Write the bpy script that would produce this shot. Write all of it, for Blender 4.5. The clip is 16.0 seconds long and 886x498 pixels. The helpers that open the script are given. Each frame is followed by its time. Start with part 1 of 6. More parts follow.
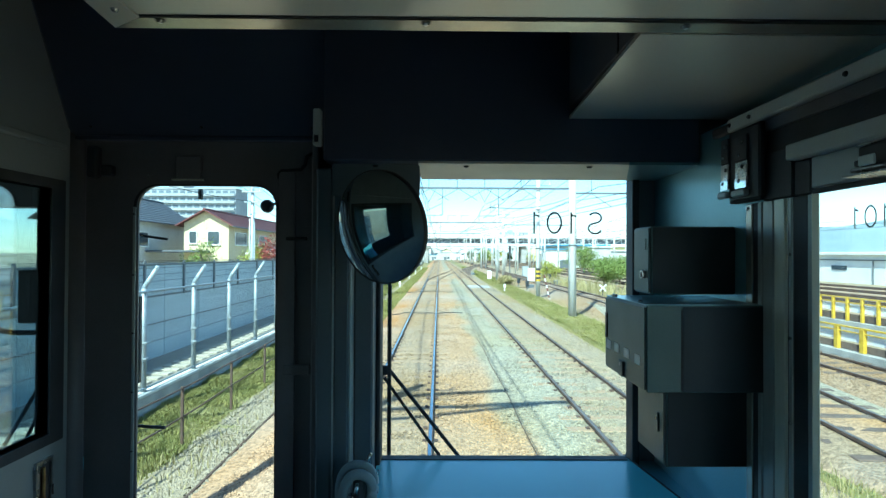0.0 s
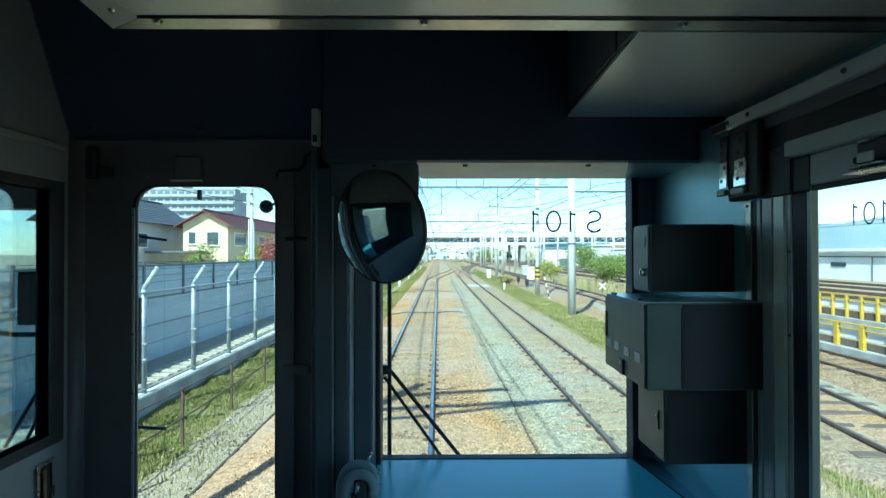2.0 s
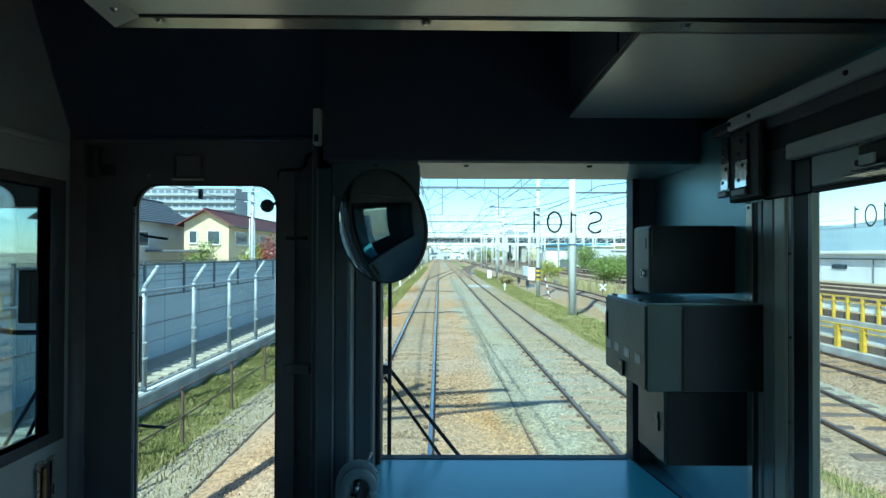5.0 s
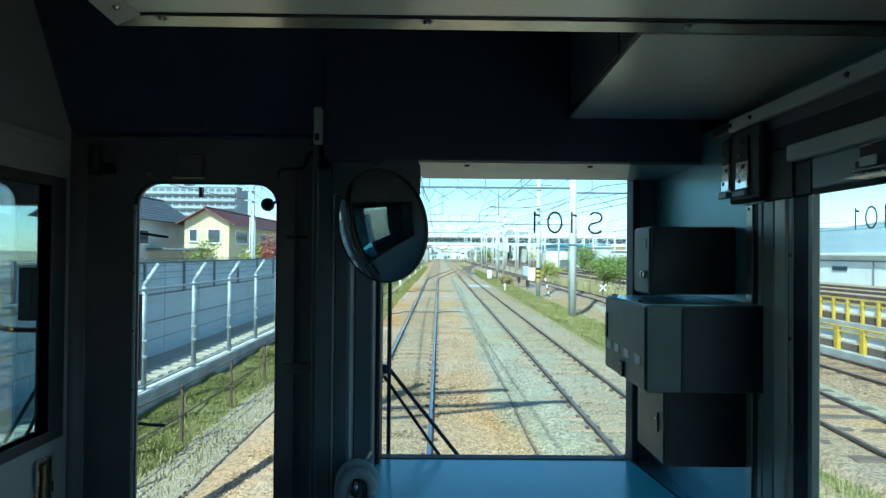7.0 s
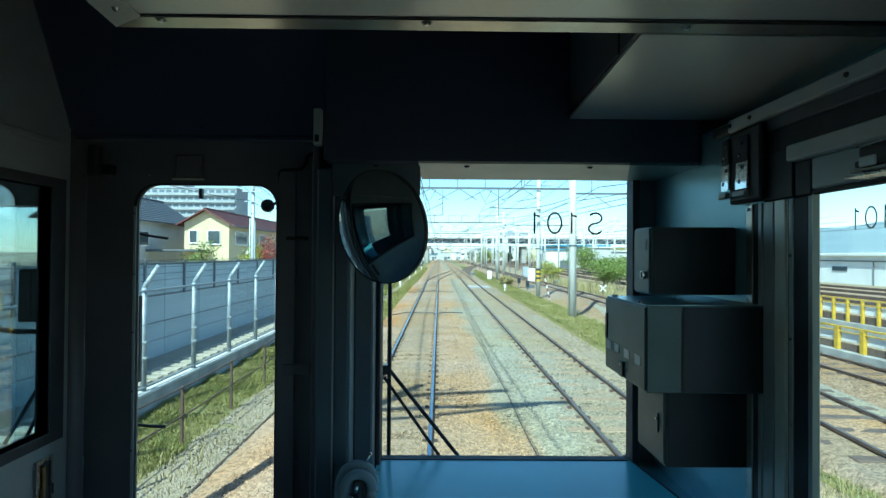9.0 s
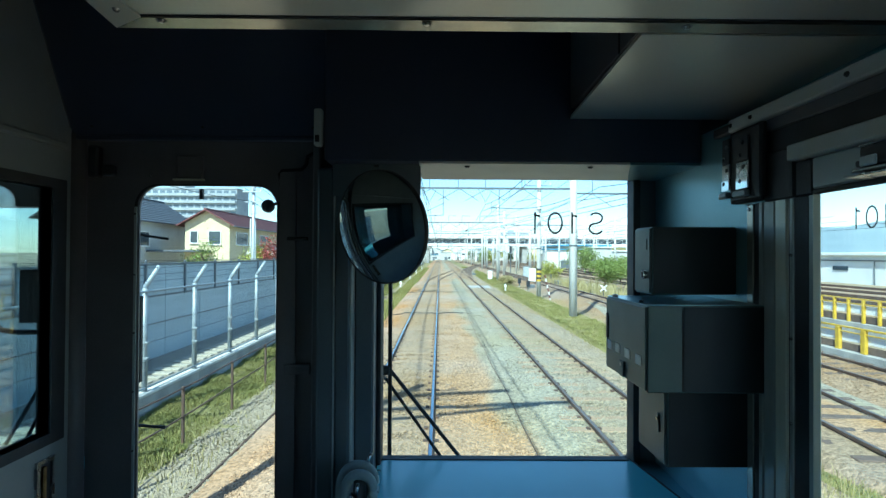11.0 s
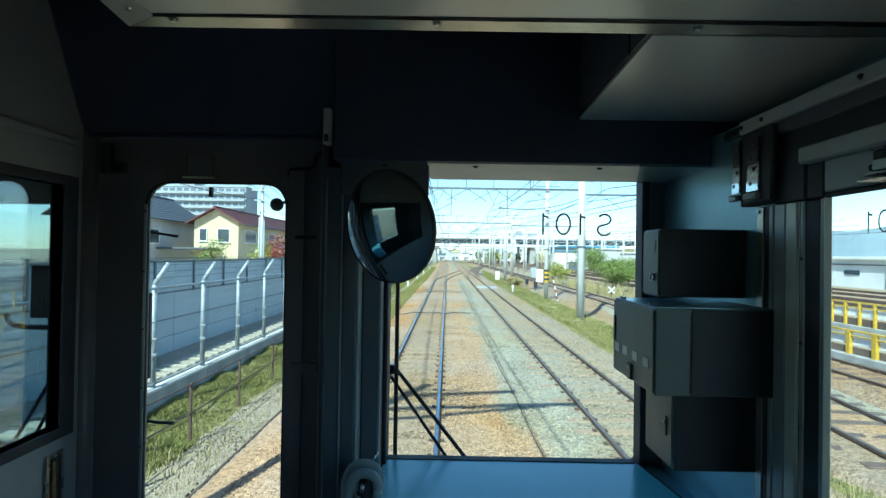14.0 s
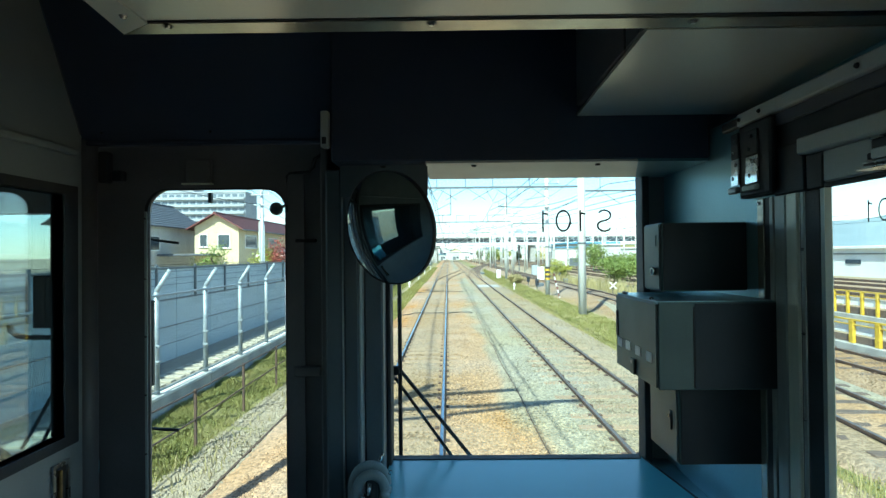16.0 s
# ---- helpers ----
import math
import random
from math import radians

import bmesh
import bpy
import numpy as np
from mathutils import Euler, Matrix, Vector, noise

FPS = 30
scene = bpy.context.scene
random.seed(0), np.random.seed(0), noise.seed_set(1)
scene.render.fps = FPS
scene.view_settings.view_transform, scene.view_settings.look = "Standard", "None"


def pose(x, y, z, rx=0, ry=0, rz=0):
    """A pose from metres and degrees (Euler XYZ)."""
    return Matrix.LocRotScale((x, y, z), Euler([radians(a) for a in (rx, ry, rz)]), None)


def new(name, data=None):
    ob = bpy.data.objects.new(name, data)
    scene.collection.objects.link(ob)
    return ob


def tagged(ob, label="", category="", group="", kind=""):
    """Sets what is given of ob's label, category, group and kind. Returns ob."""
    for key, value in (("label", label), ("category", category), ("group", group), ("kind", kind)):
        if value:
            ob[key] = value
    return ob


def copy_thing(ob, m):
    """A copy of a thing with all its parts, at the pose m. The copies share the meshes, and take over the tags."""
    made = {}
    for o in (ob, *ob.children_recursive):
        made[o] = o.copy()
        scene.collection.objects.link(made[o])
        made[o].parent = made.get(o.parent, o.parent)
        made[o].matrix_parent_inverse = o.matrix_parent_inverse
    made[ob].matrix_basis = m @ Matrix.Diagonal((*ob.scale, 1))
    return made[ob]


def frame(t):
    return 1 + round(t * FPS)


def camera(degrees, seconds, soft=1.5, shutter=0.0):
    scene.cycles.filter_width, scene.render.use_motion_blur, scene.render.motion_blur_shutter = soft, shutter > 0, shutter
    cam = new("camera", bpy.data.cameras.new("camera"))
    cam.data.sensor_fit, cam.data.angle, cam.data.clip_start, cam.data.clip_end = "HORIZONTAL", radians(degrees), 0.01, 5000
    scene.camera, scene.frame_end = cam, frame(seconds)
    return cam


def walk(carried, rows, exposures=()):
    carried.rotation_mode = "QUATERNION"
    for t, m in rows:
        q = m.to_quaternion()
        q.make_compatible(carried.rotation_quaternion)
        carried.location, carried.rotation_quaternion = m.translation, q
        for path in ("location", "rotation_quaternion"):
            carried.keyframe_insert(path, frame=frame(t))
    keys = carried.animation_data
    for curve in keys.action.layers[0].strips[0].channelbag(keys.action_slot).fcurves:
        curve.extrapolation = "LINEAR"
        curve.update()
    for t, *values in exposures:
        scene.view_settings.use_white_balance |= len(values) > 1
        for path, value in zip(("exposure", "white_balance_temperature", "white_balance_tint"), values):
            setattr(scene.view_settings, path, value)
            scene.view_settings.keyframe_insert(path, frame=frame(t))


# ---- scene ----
cam = camera(78.0, 16.0, soft=1.4)
EYE = (0.0, 0.0, 2.65)  # over the right part of the cab, 2.65 m above the rail tops
# seconds, yaw, pitch, roll of the hand-held camera in the cab
ROWS = [
    (0.0, -0.433, 0.620, -0.265),
    (0.5, -0.474, 0.589, -0.867),
    (1.0, -0.671, 0.614, -0.896),
    (1.5, -0.512, 0.605, -0.453),
    (2.0, -0.491, 0.540, 0.094),
    (2.5, -0.486, 0.576, -0.256),
    (3.0, -0.459, 0.566, -0.433),
    (3.5, -0.397, 0.592, -0.162),
    (4.0, -0.428, 0.553, -0.102),
    (6.5, -0.403, 0.573, -0.443),
    (7.0, -0.400, 0.530, -0.500),
    (7.5, -0.389, 0.548, -0.561),
    (8.0, -0.417, 0.558, -0.551),
    (8.5, -0.355, 0.593, -0.521),
    (9.0, -0.404, 0.614, -0.401),
    (11.5, -0.345, 0.626, -0.323),
    (12.0, -0.266, 0.515, -0.579),
    (12.5, -0.295, 0.511, -0.701),
    (13.0, -0.027, 0.523, -1.055),
    (13.5, 0.100, 0.553, -0.944),
    (14.0, 0.435, 0.621, -0.909),
    (14.5, 0.577, 0.599, -0.790),
    (15.0, 0.595, 0.646, -0.613),
    (15.5, 0.554, 0.651, -0.296),
    (16.0, 0.510, 0.605, 0.575),
]
walk(cam, [(t, pose(*EYE, 90 + p, r, w)) for t, w, p, r in ROWS],
     exposures=[(0.0, 1.44, 5450, -7), (1.5, 1.36, 5400, -8), (2.5, 1.25, 5370, -8), (3.5, 1.16, 5330, -8), (7.0, 1.10, 5330, -8), (9.0, 1.08, 5380, -8),
                (11.5, 1.22, 5430, -2), (12.5, 1.22, 5430, -2), (13.5, 1.18, 5500, -2), (14.5, 1.12, 5560, -2), (15.0, 1.14, 5600, -4), (15.5, 1.23, 5700, -6), (16.0, 1.39, 5900, -5)])

# ---- world and sun ----
SUN_ELEV, SUN_AZ = radians(47), radians(205)  # from behind the train, a little from its left
world = bpy.data.worlds.new("sky")
scene.world = world
world.use_nodes = True
wn = world.node_tree.nodes
sky = wn.new("ShaderNodeTexSky")
sky.sky_type, sky.sun_disc = "NISHITA", False
sky.sun_elevation, sky.sun_rotation = SUN_ELEV, SUN_AZ
sky.air_density, sky.dust_density, sky.ozone_density = 1.0, 0.25, 2.2
wn["Background"].inputs[1].default_value = 0.108
world.node_tree.links.new(sky.outputs[0], wn["Background"].inputs[0])
sun = new("sun", bpy.data.lights.new("sun", "SUN"))
sun.data.energy, sun.data.angle, sun.data.color = 4.2, radians(0.6), (1.0, 0.94, 0.82)
to_sun = Vector((math.sin(SUN_AZ) * math.cos(SUN_ELEV), math.cos(SUN_AZ) * math.cos(SUN_ELEV), math.sin(SUN_ELEV)))
sun.rotation_euler = to_sun.to_track_quat("Z", "Y").to_euler()
sun.location = to_sun * 60


# ---- materials ----
def mat(name, c1, c2=None, rough=0.5, metal=0.0, scale=8.0, fine=90.0, bump=0.1, island=0.0, each=0.0,
        coat=0.0, stretch=(1, 1, 1), spec=0.5, mixlo=0.35, mixhi=0.65, roughvar=0.12, dist=0.01):
    """A surface with two scales of variation, uneven gloss and fine relief."""
    m = bpy.data.materials.new(name)
    m.use_nodes = True
    n, l = m.node_tree.nodes, m.node_tree.links
    b = n["Principled BSDF"]
    b.inputs["Metallic"].default_value = metal
    b.inputs["Specular IOR Level"].default_value = spec
    b.inputs["Coat Weight"].default_value = coat
    b.inputs["Coat Roughness"].default_value = 0.24
    c2 = c2 or tuple(v * 0.8 for v in c1)
    co = n.new("ShaderNodeTexCoord")
    mp = n.new("ShaderNodeMapping")
    mp.inputs["Scale"].default_value = stretch
    l.new(co.outputs["Object"], mp.inputs[0])
    big, small = n.new("ShaderNodeTexNoise"), n.new("ShaderNodeTexNoise")
    big.inputs["Scale"].default_value, small.inputs["Scale"].default_value = scale, fine
    big.inputs["Detail"].default_value, small.inputs["Detail"].default_value = 5, 3
    l.new(mp.outputs[0], big.inputs[0])
    l.new(mp.outputs[0], small.inputs[0])
    add = n.new("ShaderNodeMath")
    add.operation = "MULTIPLY_ADD"
    add.inputs[1].default_value = 0.35
    l.new(small.outputs[0], add.inputs[0])
    l.new(big.outputs[0], add.inputs[2])
    last = add.outputs[0]
    if island or each:
        src = n.new("ShaderNodeNewGeometry") if island else n.new("ShaderNodeObjectInfo")
        out = src.outputs["Random Per Island"] if island else src.outputs["Random"]
        more = n.new("ShaderNodeMath")
        more.operation = "MULTIPLY_ADD"
        more.inputs[1].default_value = island or each
        l.new(out, more.inputs[0])
        l.new(last, more.inputs[2])
        last = more.outputs[0]
    rg = n.new("ShaderNodeMapRange")
    extra = (island or each)
    rg.inputs[1].default_value, rg.inputs[2].default_value = mixlo + 0.17, mixhi + 0.17 + extra
    l.new(last, rg.inputs[0])
    mx = n.new("ShaderNodeMix")
    mx.data_type = "RGBA"
    mx.inputs[6].default_value, mx.inputs[7].default_value = (*c1, 1), (*c2, 1)
    l.new(rg.outputs[0], mx.inputs[0])
    l.new(mx.outputs[2], b.inputs["Base Color"])
    rr = n.new("ShaderNodeMapRange")
    rr.inputs[3].default_value, rr.inputs[4].default_value = max(rough - roughvar, 0.02), min(rough + roughvar, 1)
    l.new(big.outputs[0], rr.inputs[0])
    l.new(rr.outputs[0], b.inputs["Roughness"])
    if bump:
        bp = n.new("ShaderNodeBump")
        bp.inputs["Strength"].default_value, bp.inputs["Distance"].default_value = bump, dist
        l.new(small.outputs[0], bp.inputs["Height"])
        l.new(bp.outputs[0], b.inputs["Normal"])
    return m


def glass_mat(name, tint=(0.92, 0.985, 0.98), base=0.03):
    m = bpy.data.materials.new(name)
    m.use_nodes = True
    n, l = m.node_tree.nodes, m.node_tree.links
    n.remove(n["Principled BSDF"])
    tr, gl, fr, mx = (n.new("ShaderNode" + k) for k in ("BsdfTransparent", "BsdfGlossy", "LayerWeight", "MixShader"))
    pw, ad = n.new("ShaderNodeMath"), n.new("ShaderNodeMath")
    pw.operation, ad.operation = "POWER", "MULTIPLY_ADD"
    pw.inputs[1].default_value, ad.inputs[1].default_value, ad.inputs[2].default_value = 5.0, 0.9, base
    tr.inputs[0].default_value = (*tint, 1)
    gl.inputs["Roughness"].default_value = 0.01
    fr.inputs[0].default_value = 0.5
    l.new(fr.outputs["Facing"], pw.inputs[0])
    l.new(pw.outputs[0], ad.inputs[0])
    l.new(ad.outputs[0], mx.inputs[0])
    l.new(tr.outputs[0], mx.inputs[1])
    l.new(gl.outputs[0], mx.inputs[2])
    l.new(mx.outputs[0], n["Material Output"].inputs[0])
    return m


NAVY = mat("navy_panel", (0.0697, 0.0850, 0.1360), (0.0612, 0.0748, 0.1190), rough=0.42, scale=3, fine=260, bump=0.04)
CABGREY = mat("cab_grey_paint", (0.54, 0.585, 0.58), (0.46, 0.505, 0.5), rough=0.40, scale=4, fine=300, bump=0.04)
CEILGREY = mat("ceiling_laminate", (0.88, 0.84, 0.74), (0.82, 0.785, 0.695), rough=0.30, scale=3, fine=260, bump=0.02, coat=0.8, roughvar=0.04)
HEADERGREY = mat("side_header_paint", (0.66, 0.68, 0.65), (0.57, 0.59, 0.565), rough=0.4, scale=4, fine=260, bump=0.04)
PARTGREY = mat("partition_paint", (0.37, 0.39, 0.385), (0.32, 0.34, 0.335), rough=0.42, scale=4, fine=300, bump=0.04)
DOORGREY = mat("door_paint", (0.2, 0.195, 0.205), (0.16, 0.156, 0.164), rough=0.45, scale=4, fine=240, bump=0.05)
POSTBLUE = mat("pillar_paint", (0.145, 0.182, 0.208), (0.118, 0.15, 0.172), rough=0.36, scale=4, fine=240, bump=0.04)
SOFFIT = mat("soffit_paint", (0.80, 0.77, 0.69), (0.72, 0.69, 0.62), rough=0.5, scale=6, fine=240, bump=0.04)
PANELBLUE = mat("corner_panel", (0.23, 0.41, 0.47), (0.19, 0.35, 0.41), rough=0.32, metal=0.5, scale=3, fine=220, bump=0.03, coat=0.3)
DESKBLUE = mat("desk_top_laminate", (0.27, 0.66, 0.74), (0.245, 0.61, 0.68), rough=0.13, scale=3, fine=420, bump=0.05, roughvar=0.05, spec=0.8)
# darker stand-in for BOXGREEN: the dim box fronts' shade put into the colour
BOXSHADE = mat("box_front_paint", (0.038, 0.050, 0.060), (0.031, 0.041, 0.049), rough=0.5, scale=7, fine=320, bump=0.04, spec=0.25)
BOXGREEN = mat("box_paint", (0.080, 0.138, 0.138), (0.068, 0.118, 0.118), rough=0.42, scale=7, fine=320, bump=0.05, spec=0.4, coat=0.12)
ALU = mat("polished_aluminium", (0.56, 0.545, 0.47), (0.46, 0.45, 0.39), rough=0.24, metal=0.6, scale=14, fine=160, bump=0.03, roughvar=0.06)
ALUDARK = mat("anodised_profile", (0.85, 0.85, 0.7), (0.74, 0.74, 0.61), rough=0.33, metal=0.1, coat=0.4, scale=5, fine=140, bump=0.04, stretch=(1, 1, 0.06))
POSTMETAL = mat("brushed_post_metal", (0.80, 0.80, 0.68), (0.68, 0.68, 0.58), rough=0.4, metal=0.15, scale=5, fine=140, bump=0.05, stretch=(1, 1, 0.06))
POSTGREY = mat("dull_post_metal", (0.42, 0.45, 0.43), (0.34, 0.365, 0.35), rough=0.4, metal=0.15, scale=5, fine=140, bump=0.05, stretch=(1, 1, 0.06))
STEEL = mat("plated_steel", (0.55, 0.56, 0.57), (0.36, 0.37, 0.38), rough=0.28, metal=1.0, scale=30, fine=200, bump=0.05)
CHROME = mat("chrome", (0.75, 0.76, 0.78), (0.6, 0.61, 0.63), rough=0.10, metal=1.0, scale=20, fine=200, bump=0.0, roughvar=0.05)
BRASS = mat("worn_brass", (0.48, 0.34, 0.16), (0.30, 0.20, 0.09), rough=0.35, metal=0.9, scale=30, fine=220, bump=0.1)
BLACK = mat("black_rubber", (0.046, 0.048, 0.054), (0.035, 0.037, 0.041), rough=0.6, scale=12, fine=200, bump=0.08)
GRIPGREY = mat("grip_sleeve", (0.36, 0.44, 0.46), (0.30, 0.37, 0.39), rough=0.5, scale=20, fine=220, bump=0.1)
LENSPALE = mat("frosted_lens", (0.86, 0.94, 0.94), (0.78, 0.87, 0.87), rough=0.15, scale=30, fine=200, bump=0.02, coat=0.6)
LABELM = mat("label_film", (0.78, 0.80, 0.76), (0.66, 0.68, 0.65), rough=0.5, scale=40, fine=300, bump=0.0)
INK = mat("sign_ink", (0.022, 0.038, 0.050), (0.018, 0.03, 0.04), rough=0.6, scale=40, fine=300, bump=0.0)
MIRROR = mat("convex_mirror_face", (0.38, 0.46, 0.48), (0.34, 0.42, 0.44), rough=0.03, metal=1.0, scale=6, fine=60, bump=0.0, roughvar=0.015)
FLOORM = mat("floor_lino", (0.33, 0.33, 0.315), (0.27, 0.27, 0.255), rough=0.55, scale=6, fine=150, bump=0.05)
SEATM = mat("seat_moquette", (0.10, 0.13, 0.12), (0.07, 0.09, 0.09), rough=0.9, scale=20, fine=300, bump=0.2)
SALOON = mat("saloon_wall", (0.62, 0.60, 0.54), (0.55, 0.53, 0.48), rough=0.5, scale=4, fine=160, bump=0.03)
GLASS = glass_mat("window_glass")
TINTED = glass_mat("tinted_partition_glass", (0.67, 0.77, 0.79), 0.13)

RAILTOP = mat("polished_rail_head", (0.46, 0.49, 0.54), (0.33, 0.35, 0.38), rough=0.24, metal=1.0, scale=3, fine=60, bump=0.03, stretch=(1, 0.08, 1))
RAILDULL = mat("dull_rail_head", (0.25, 0.215, 0.19), (0.16, 0.13, 0.11), rough=0.45, metal=0.7, scale=3, fine=60, bump=0.05, stretch=(1, 0.08, 1))
RAILSIDE = mat("rusty_rail_web", (0.115, 0.070, 0.047), (0.065, 0.045, 0.036), rough=0.8, scale=6, fine=80, bump=0.3)
SLEEPER = mat("concrete_sleeper", (0.345, 0.250, 0.160), (0.27, 0.195, 0.125), rough=0.9, scale=5, fine=70, bump=0.3, each=0.3)
TIMBER = mat("timber_sleeper", (0.17, 0.125, 0.095), (0.10, 0.075, 0.060), rough=0.95, scale=5, fine=60, bump=0.4, each=0.3)
CONC = mat("weathered_concrete", (0.41, 0.4, 0.37), (0.29, 0.285, 0.265), rough=0.85, scale=2.0, fine=40, bump=0.3)
POLE = mat("spun_concrete_pole", (0.65, 0.645, 0.605), (0.53, 0.525, 0.49), rough=0.8, scale=2.0, fine=60, bump=0.15, stretch=(1, 1, 0.3))
GALV = mat("galvanised_steel", (0.54, 0.57, 0.585), (0.41, 0.44, 0.455), rough=0.45, metal=0.35, scale=9, fine=80, bump=0.08)
GALVDULL = mat("dull_galvanised_post", (0.36, 0.405, 0.43), (0.27, 0.305, 0.325), rough=0.5, metal=0.3, scale=7, fine=70, bump=0.08)
GALVDARK = mat("weathered_galvanised", (0.17, 0.19, 0.205), (0.12, 0.135, 0.15), rough=0.55, metal=0.4, scale=9, fine=80, bump=0.08)
BARRIER = mat("grey_barrier_panel", (0.47, 0.555, 0.60), (0.36, 0.435, 0.475), rough=0.6, scale=1.6, fine=40, bump=0.12, each=0.2, stretch=(1, 0.25, 2.5))
YELLOW = mat("yellow_railing_paint", (0.62, 0.42, 0.045), (0.42, 0.28, 0.03), rough=0.45, scale=6, fine=60, bump=0.08)
WHITEP = mat("white_paint", (0.80, 0.80, 0.78), (0.68, 0.68, 0.66), rough=0.6, scale=1.2, fine=30, bump=0.06)
CLAD = mat("white_cladding", (0.76, 0.77, 0.75), (0.64, 0.65, 0.64), rough=0.6, scale=0.4, fine=12, bump=0.08, stretch=(1, 1, 0.4))
WIRE = mat("dark_cable", (0.030, 0.036, 0.040), (0.022, 0.026, 0.030), rough=0.6, scale=5, fine=60, bump=0.0)
COPPER = mat("contact_wire_copper", (0.14, 0.15, 0.145), (0.10, 0.11, 0.11), rough=0.5, metal=0.5, scale=5, fine=60, bump=0.0)
PORCELAIN = mat("porcelain_insulator", (0.70, 0.70, 0.68), (0.58, 0.58, 0.56), rough=0.2, scale=10, fine=80, bump=0.0)
CREAM = mat("cream_render", (0.66, 0.56, 0.36), (0.57, 0.48, 0.31), rough=0.85, scale=1.5, fine=50, bump=0.15)
GREYREND = mat("grey_render", (0.50, 0.51, 0.50), (0.42, 0.43, 0.425), rough=0.85, scale=1.0, fine=50, bump=0.12)
REDROOF = mat("red_roof_tiles", (0.175, 0.052, 0.048), (0.125, 0.04, 0.038), rough=0.6, scale=2, fine=30, bump=0.25, each=0.2)
DARKROOF = mat("dark_slate_roof", (0.105, 0.115, 0.13), (0.075, 0.083, 0.094), rough=0.6, scale=2, fine=30, bump=0.25, each=0.2)
BLUEROOF = mat("blue_metal_roof", (0.10, 0.30, 0.46), (0.08, 0.24, 0.38), rough=0.5, scale=1.5, fine=20, bump=0.08)
# lighter copy of PANE for far blocks, distance haze mixed into the colour
HAZEPANE = mat("far_window_pane", (0.15, 0.185, 0.22), (0.115, 0.145, 0.175), rough=0.2, scale=2, fine=20, bump=0.0)
PANE = mat("house_window_pane", (0.05, 0.07, 0.09), (0.035, 0.05, 0.065), rough=0.08, scale=2, fine=20, bump=0.0, roughvar=0.04)
TOWER = mat("apartment_concrete", (0.36, 0.39, 0.42), (0.29, 0.32, 0.35), rough=0.85, scale=0.2, fine=3, bump=0.05)
BRIDGEM = mat("bridge_girder_paint", (0.74, 0.77, 0.78), (0.66, 0.69, 0.70), rough=0.6, scale=0.3, fine=6, bump=0.05)
LEAF = mat("leaves", (0.110, 0.165, 0.030), (0.205, 0.245, 0.058), rough=0.6, scale=1.2, fine=14, bump=0.0, island=0.5)
LEAFRED = mat("maple_leaves", (0.23, 0.040, 0.040), (0.33, 0.085, 0.060), rough=0.6, scale=1.2, fine=14, bump=0.0, island=0.5)
LEAFYEL = mat("yellow_green_leaves", (0.36, 0.33, 0.055), (0.26, 0.29, 0.05), rough=0.6, scale=1.2, fine=14, bump=0.0, island=0.5)
BARK = mat("bark", (0.14, 0.10, 0.075), (0.09, 0.065, 0.05), rough=0.9, scale=6, fine=40, bump=0.5)
GRASS = mat("grass_blades", (0.150, 0.165, 0.034), (0.295, 0.260, 0.085), rough=0.7, scale=0.8, fine=6, bump=0.0, island=0.4)
DRYGRASS = mat("dry_reeds", (0.37, 0.30, 0.15), (0.28, 0.25, 0.10), rough=0.8, scale=0.8, fine=6, bump=0.0, island=0.4)
EARTH = mat("verge_earth", (0.185, 0.180, 0.060), (0.30, 0.245, 0.125), rough=0.95, scale=0.5, fine=14, bump=0.7, dist=0.05)
TANSLAB = mat("tan_concrete_slab", (0.47, 0.43, 0.35), (0.36, 0.33, 0.26), rough=0.9, scale=3, fine=40, bump=0.2, each=0.2)
DUCT = mat("dusty_duct_lid", (0.37, 0.300, 0.195), (0.20, 0.165, 0.105), rough=0.95, scale=4.5, fine=26, bump=0.9, each=0.25, dist=0.02)
SHOULDER = mat("dusty_shoulder_stone", (0.37, 0.315, 0.235), (0.22, 0.18, 0.125), rough=0.95, scale=3, fine=40, bump=0.3, island=0.4)
GROUND = mat("far_ground", (0.27, 0.215, 0.135), (0.36, 0.29, 0.19), rough=0.95, scale=0.06, fine=1.5, bump=0.3, dist=0.1)
ASPHALT = mat("pale_path_concrete", (0.27, 0.245, 0.20), (0.21, 0.19, 0.155), rough=0.9, scale=0.8, fine=30, bump=0.2)
HILLM = mat("hazy_hill", (0.225, 0.285, 0.315), (0.195, 0.25, 0.28), rough=1.0, scale=0.004, fine=0.05, bump=0.0, spec=0.0)


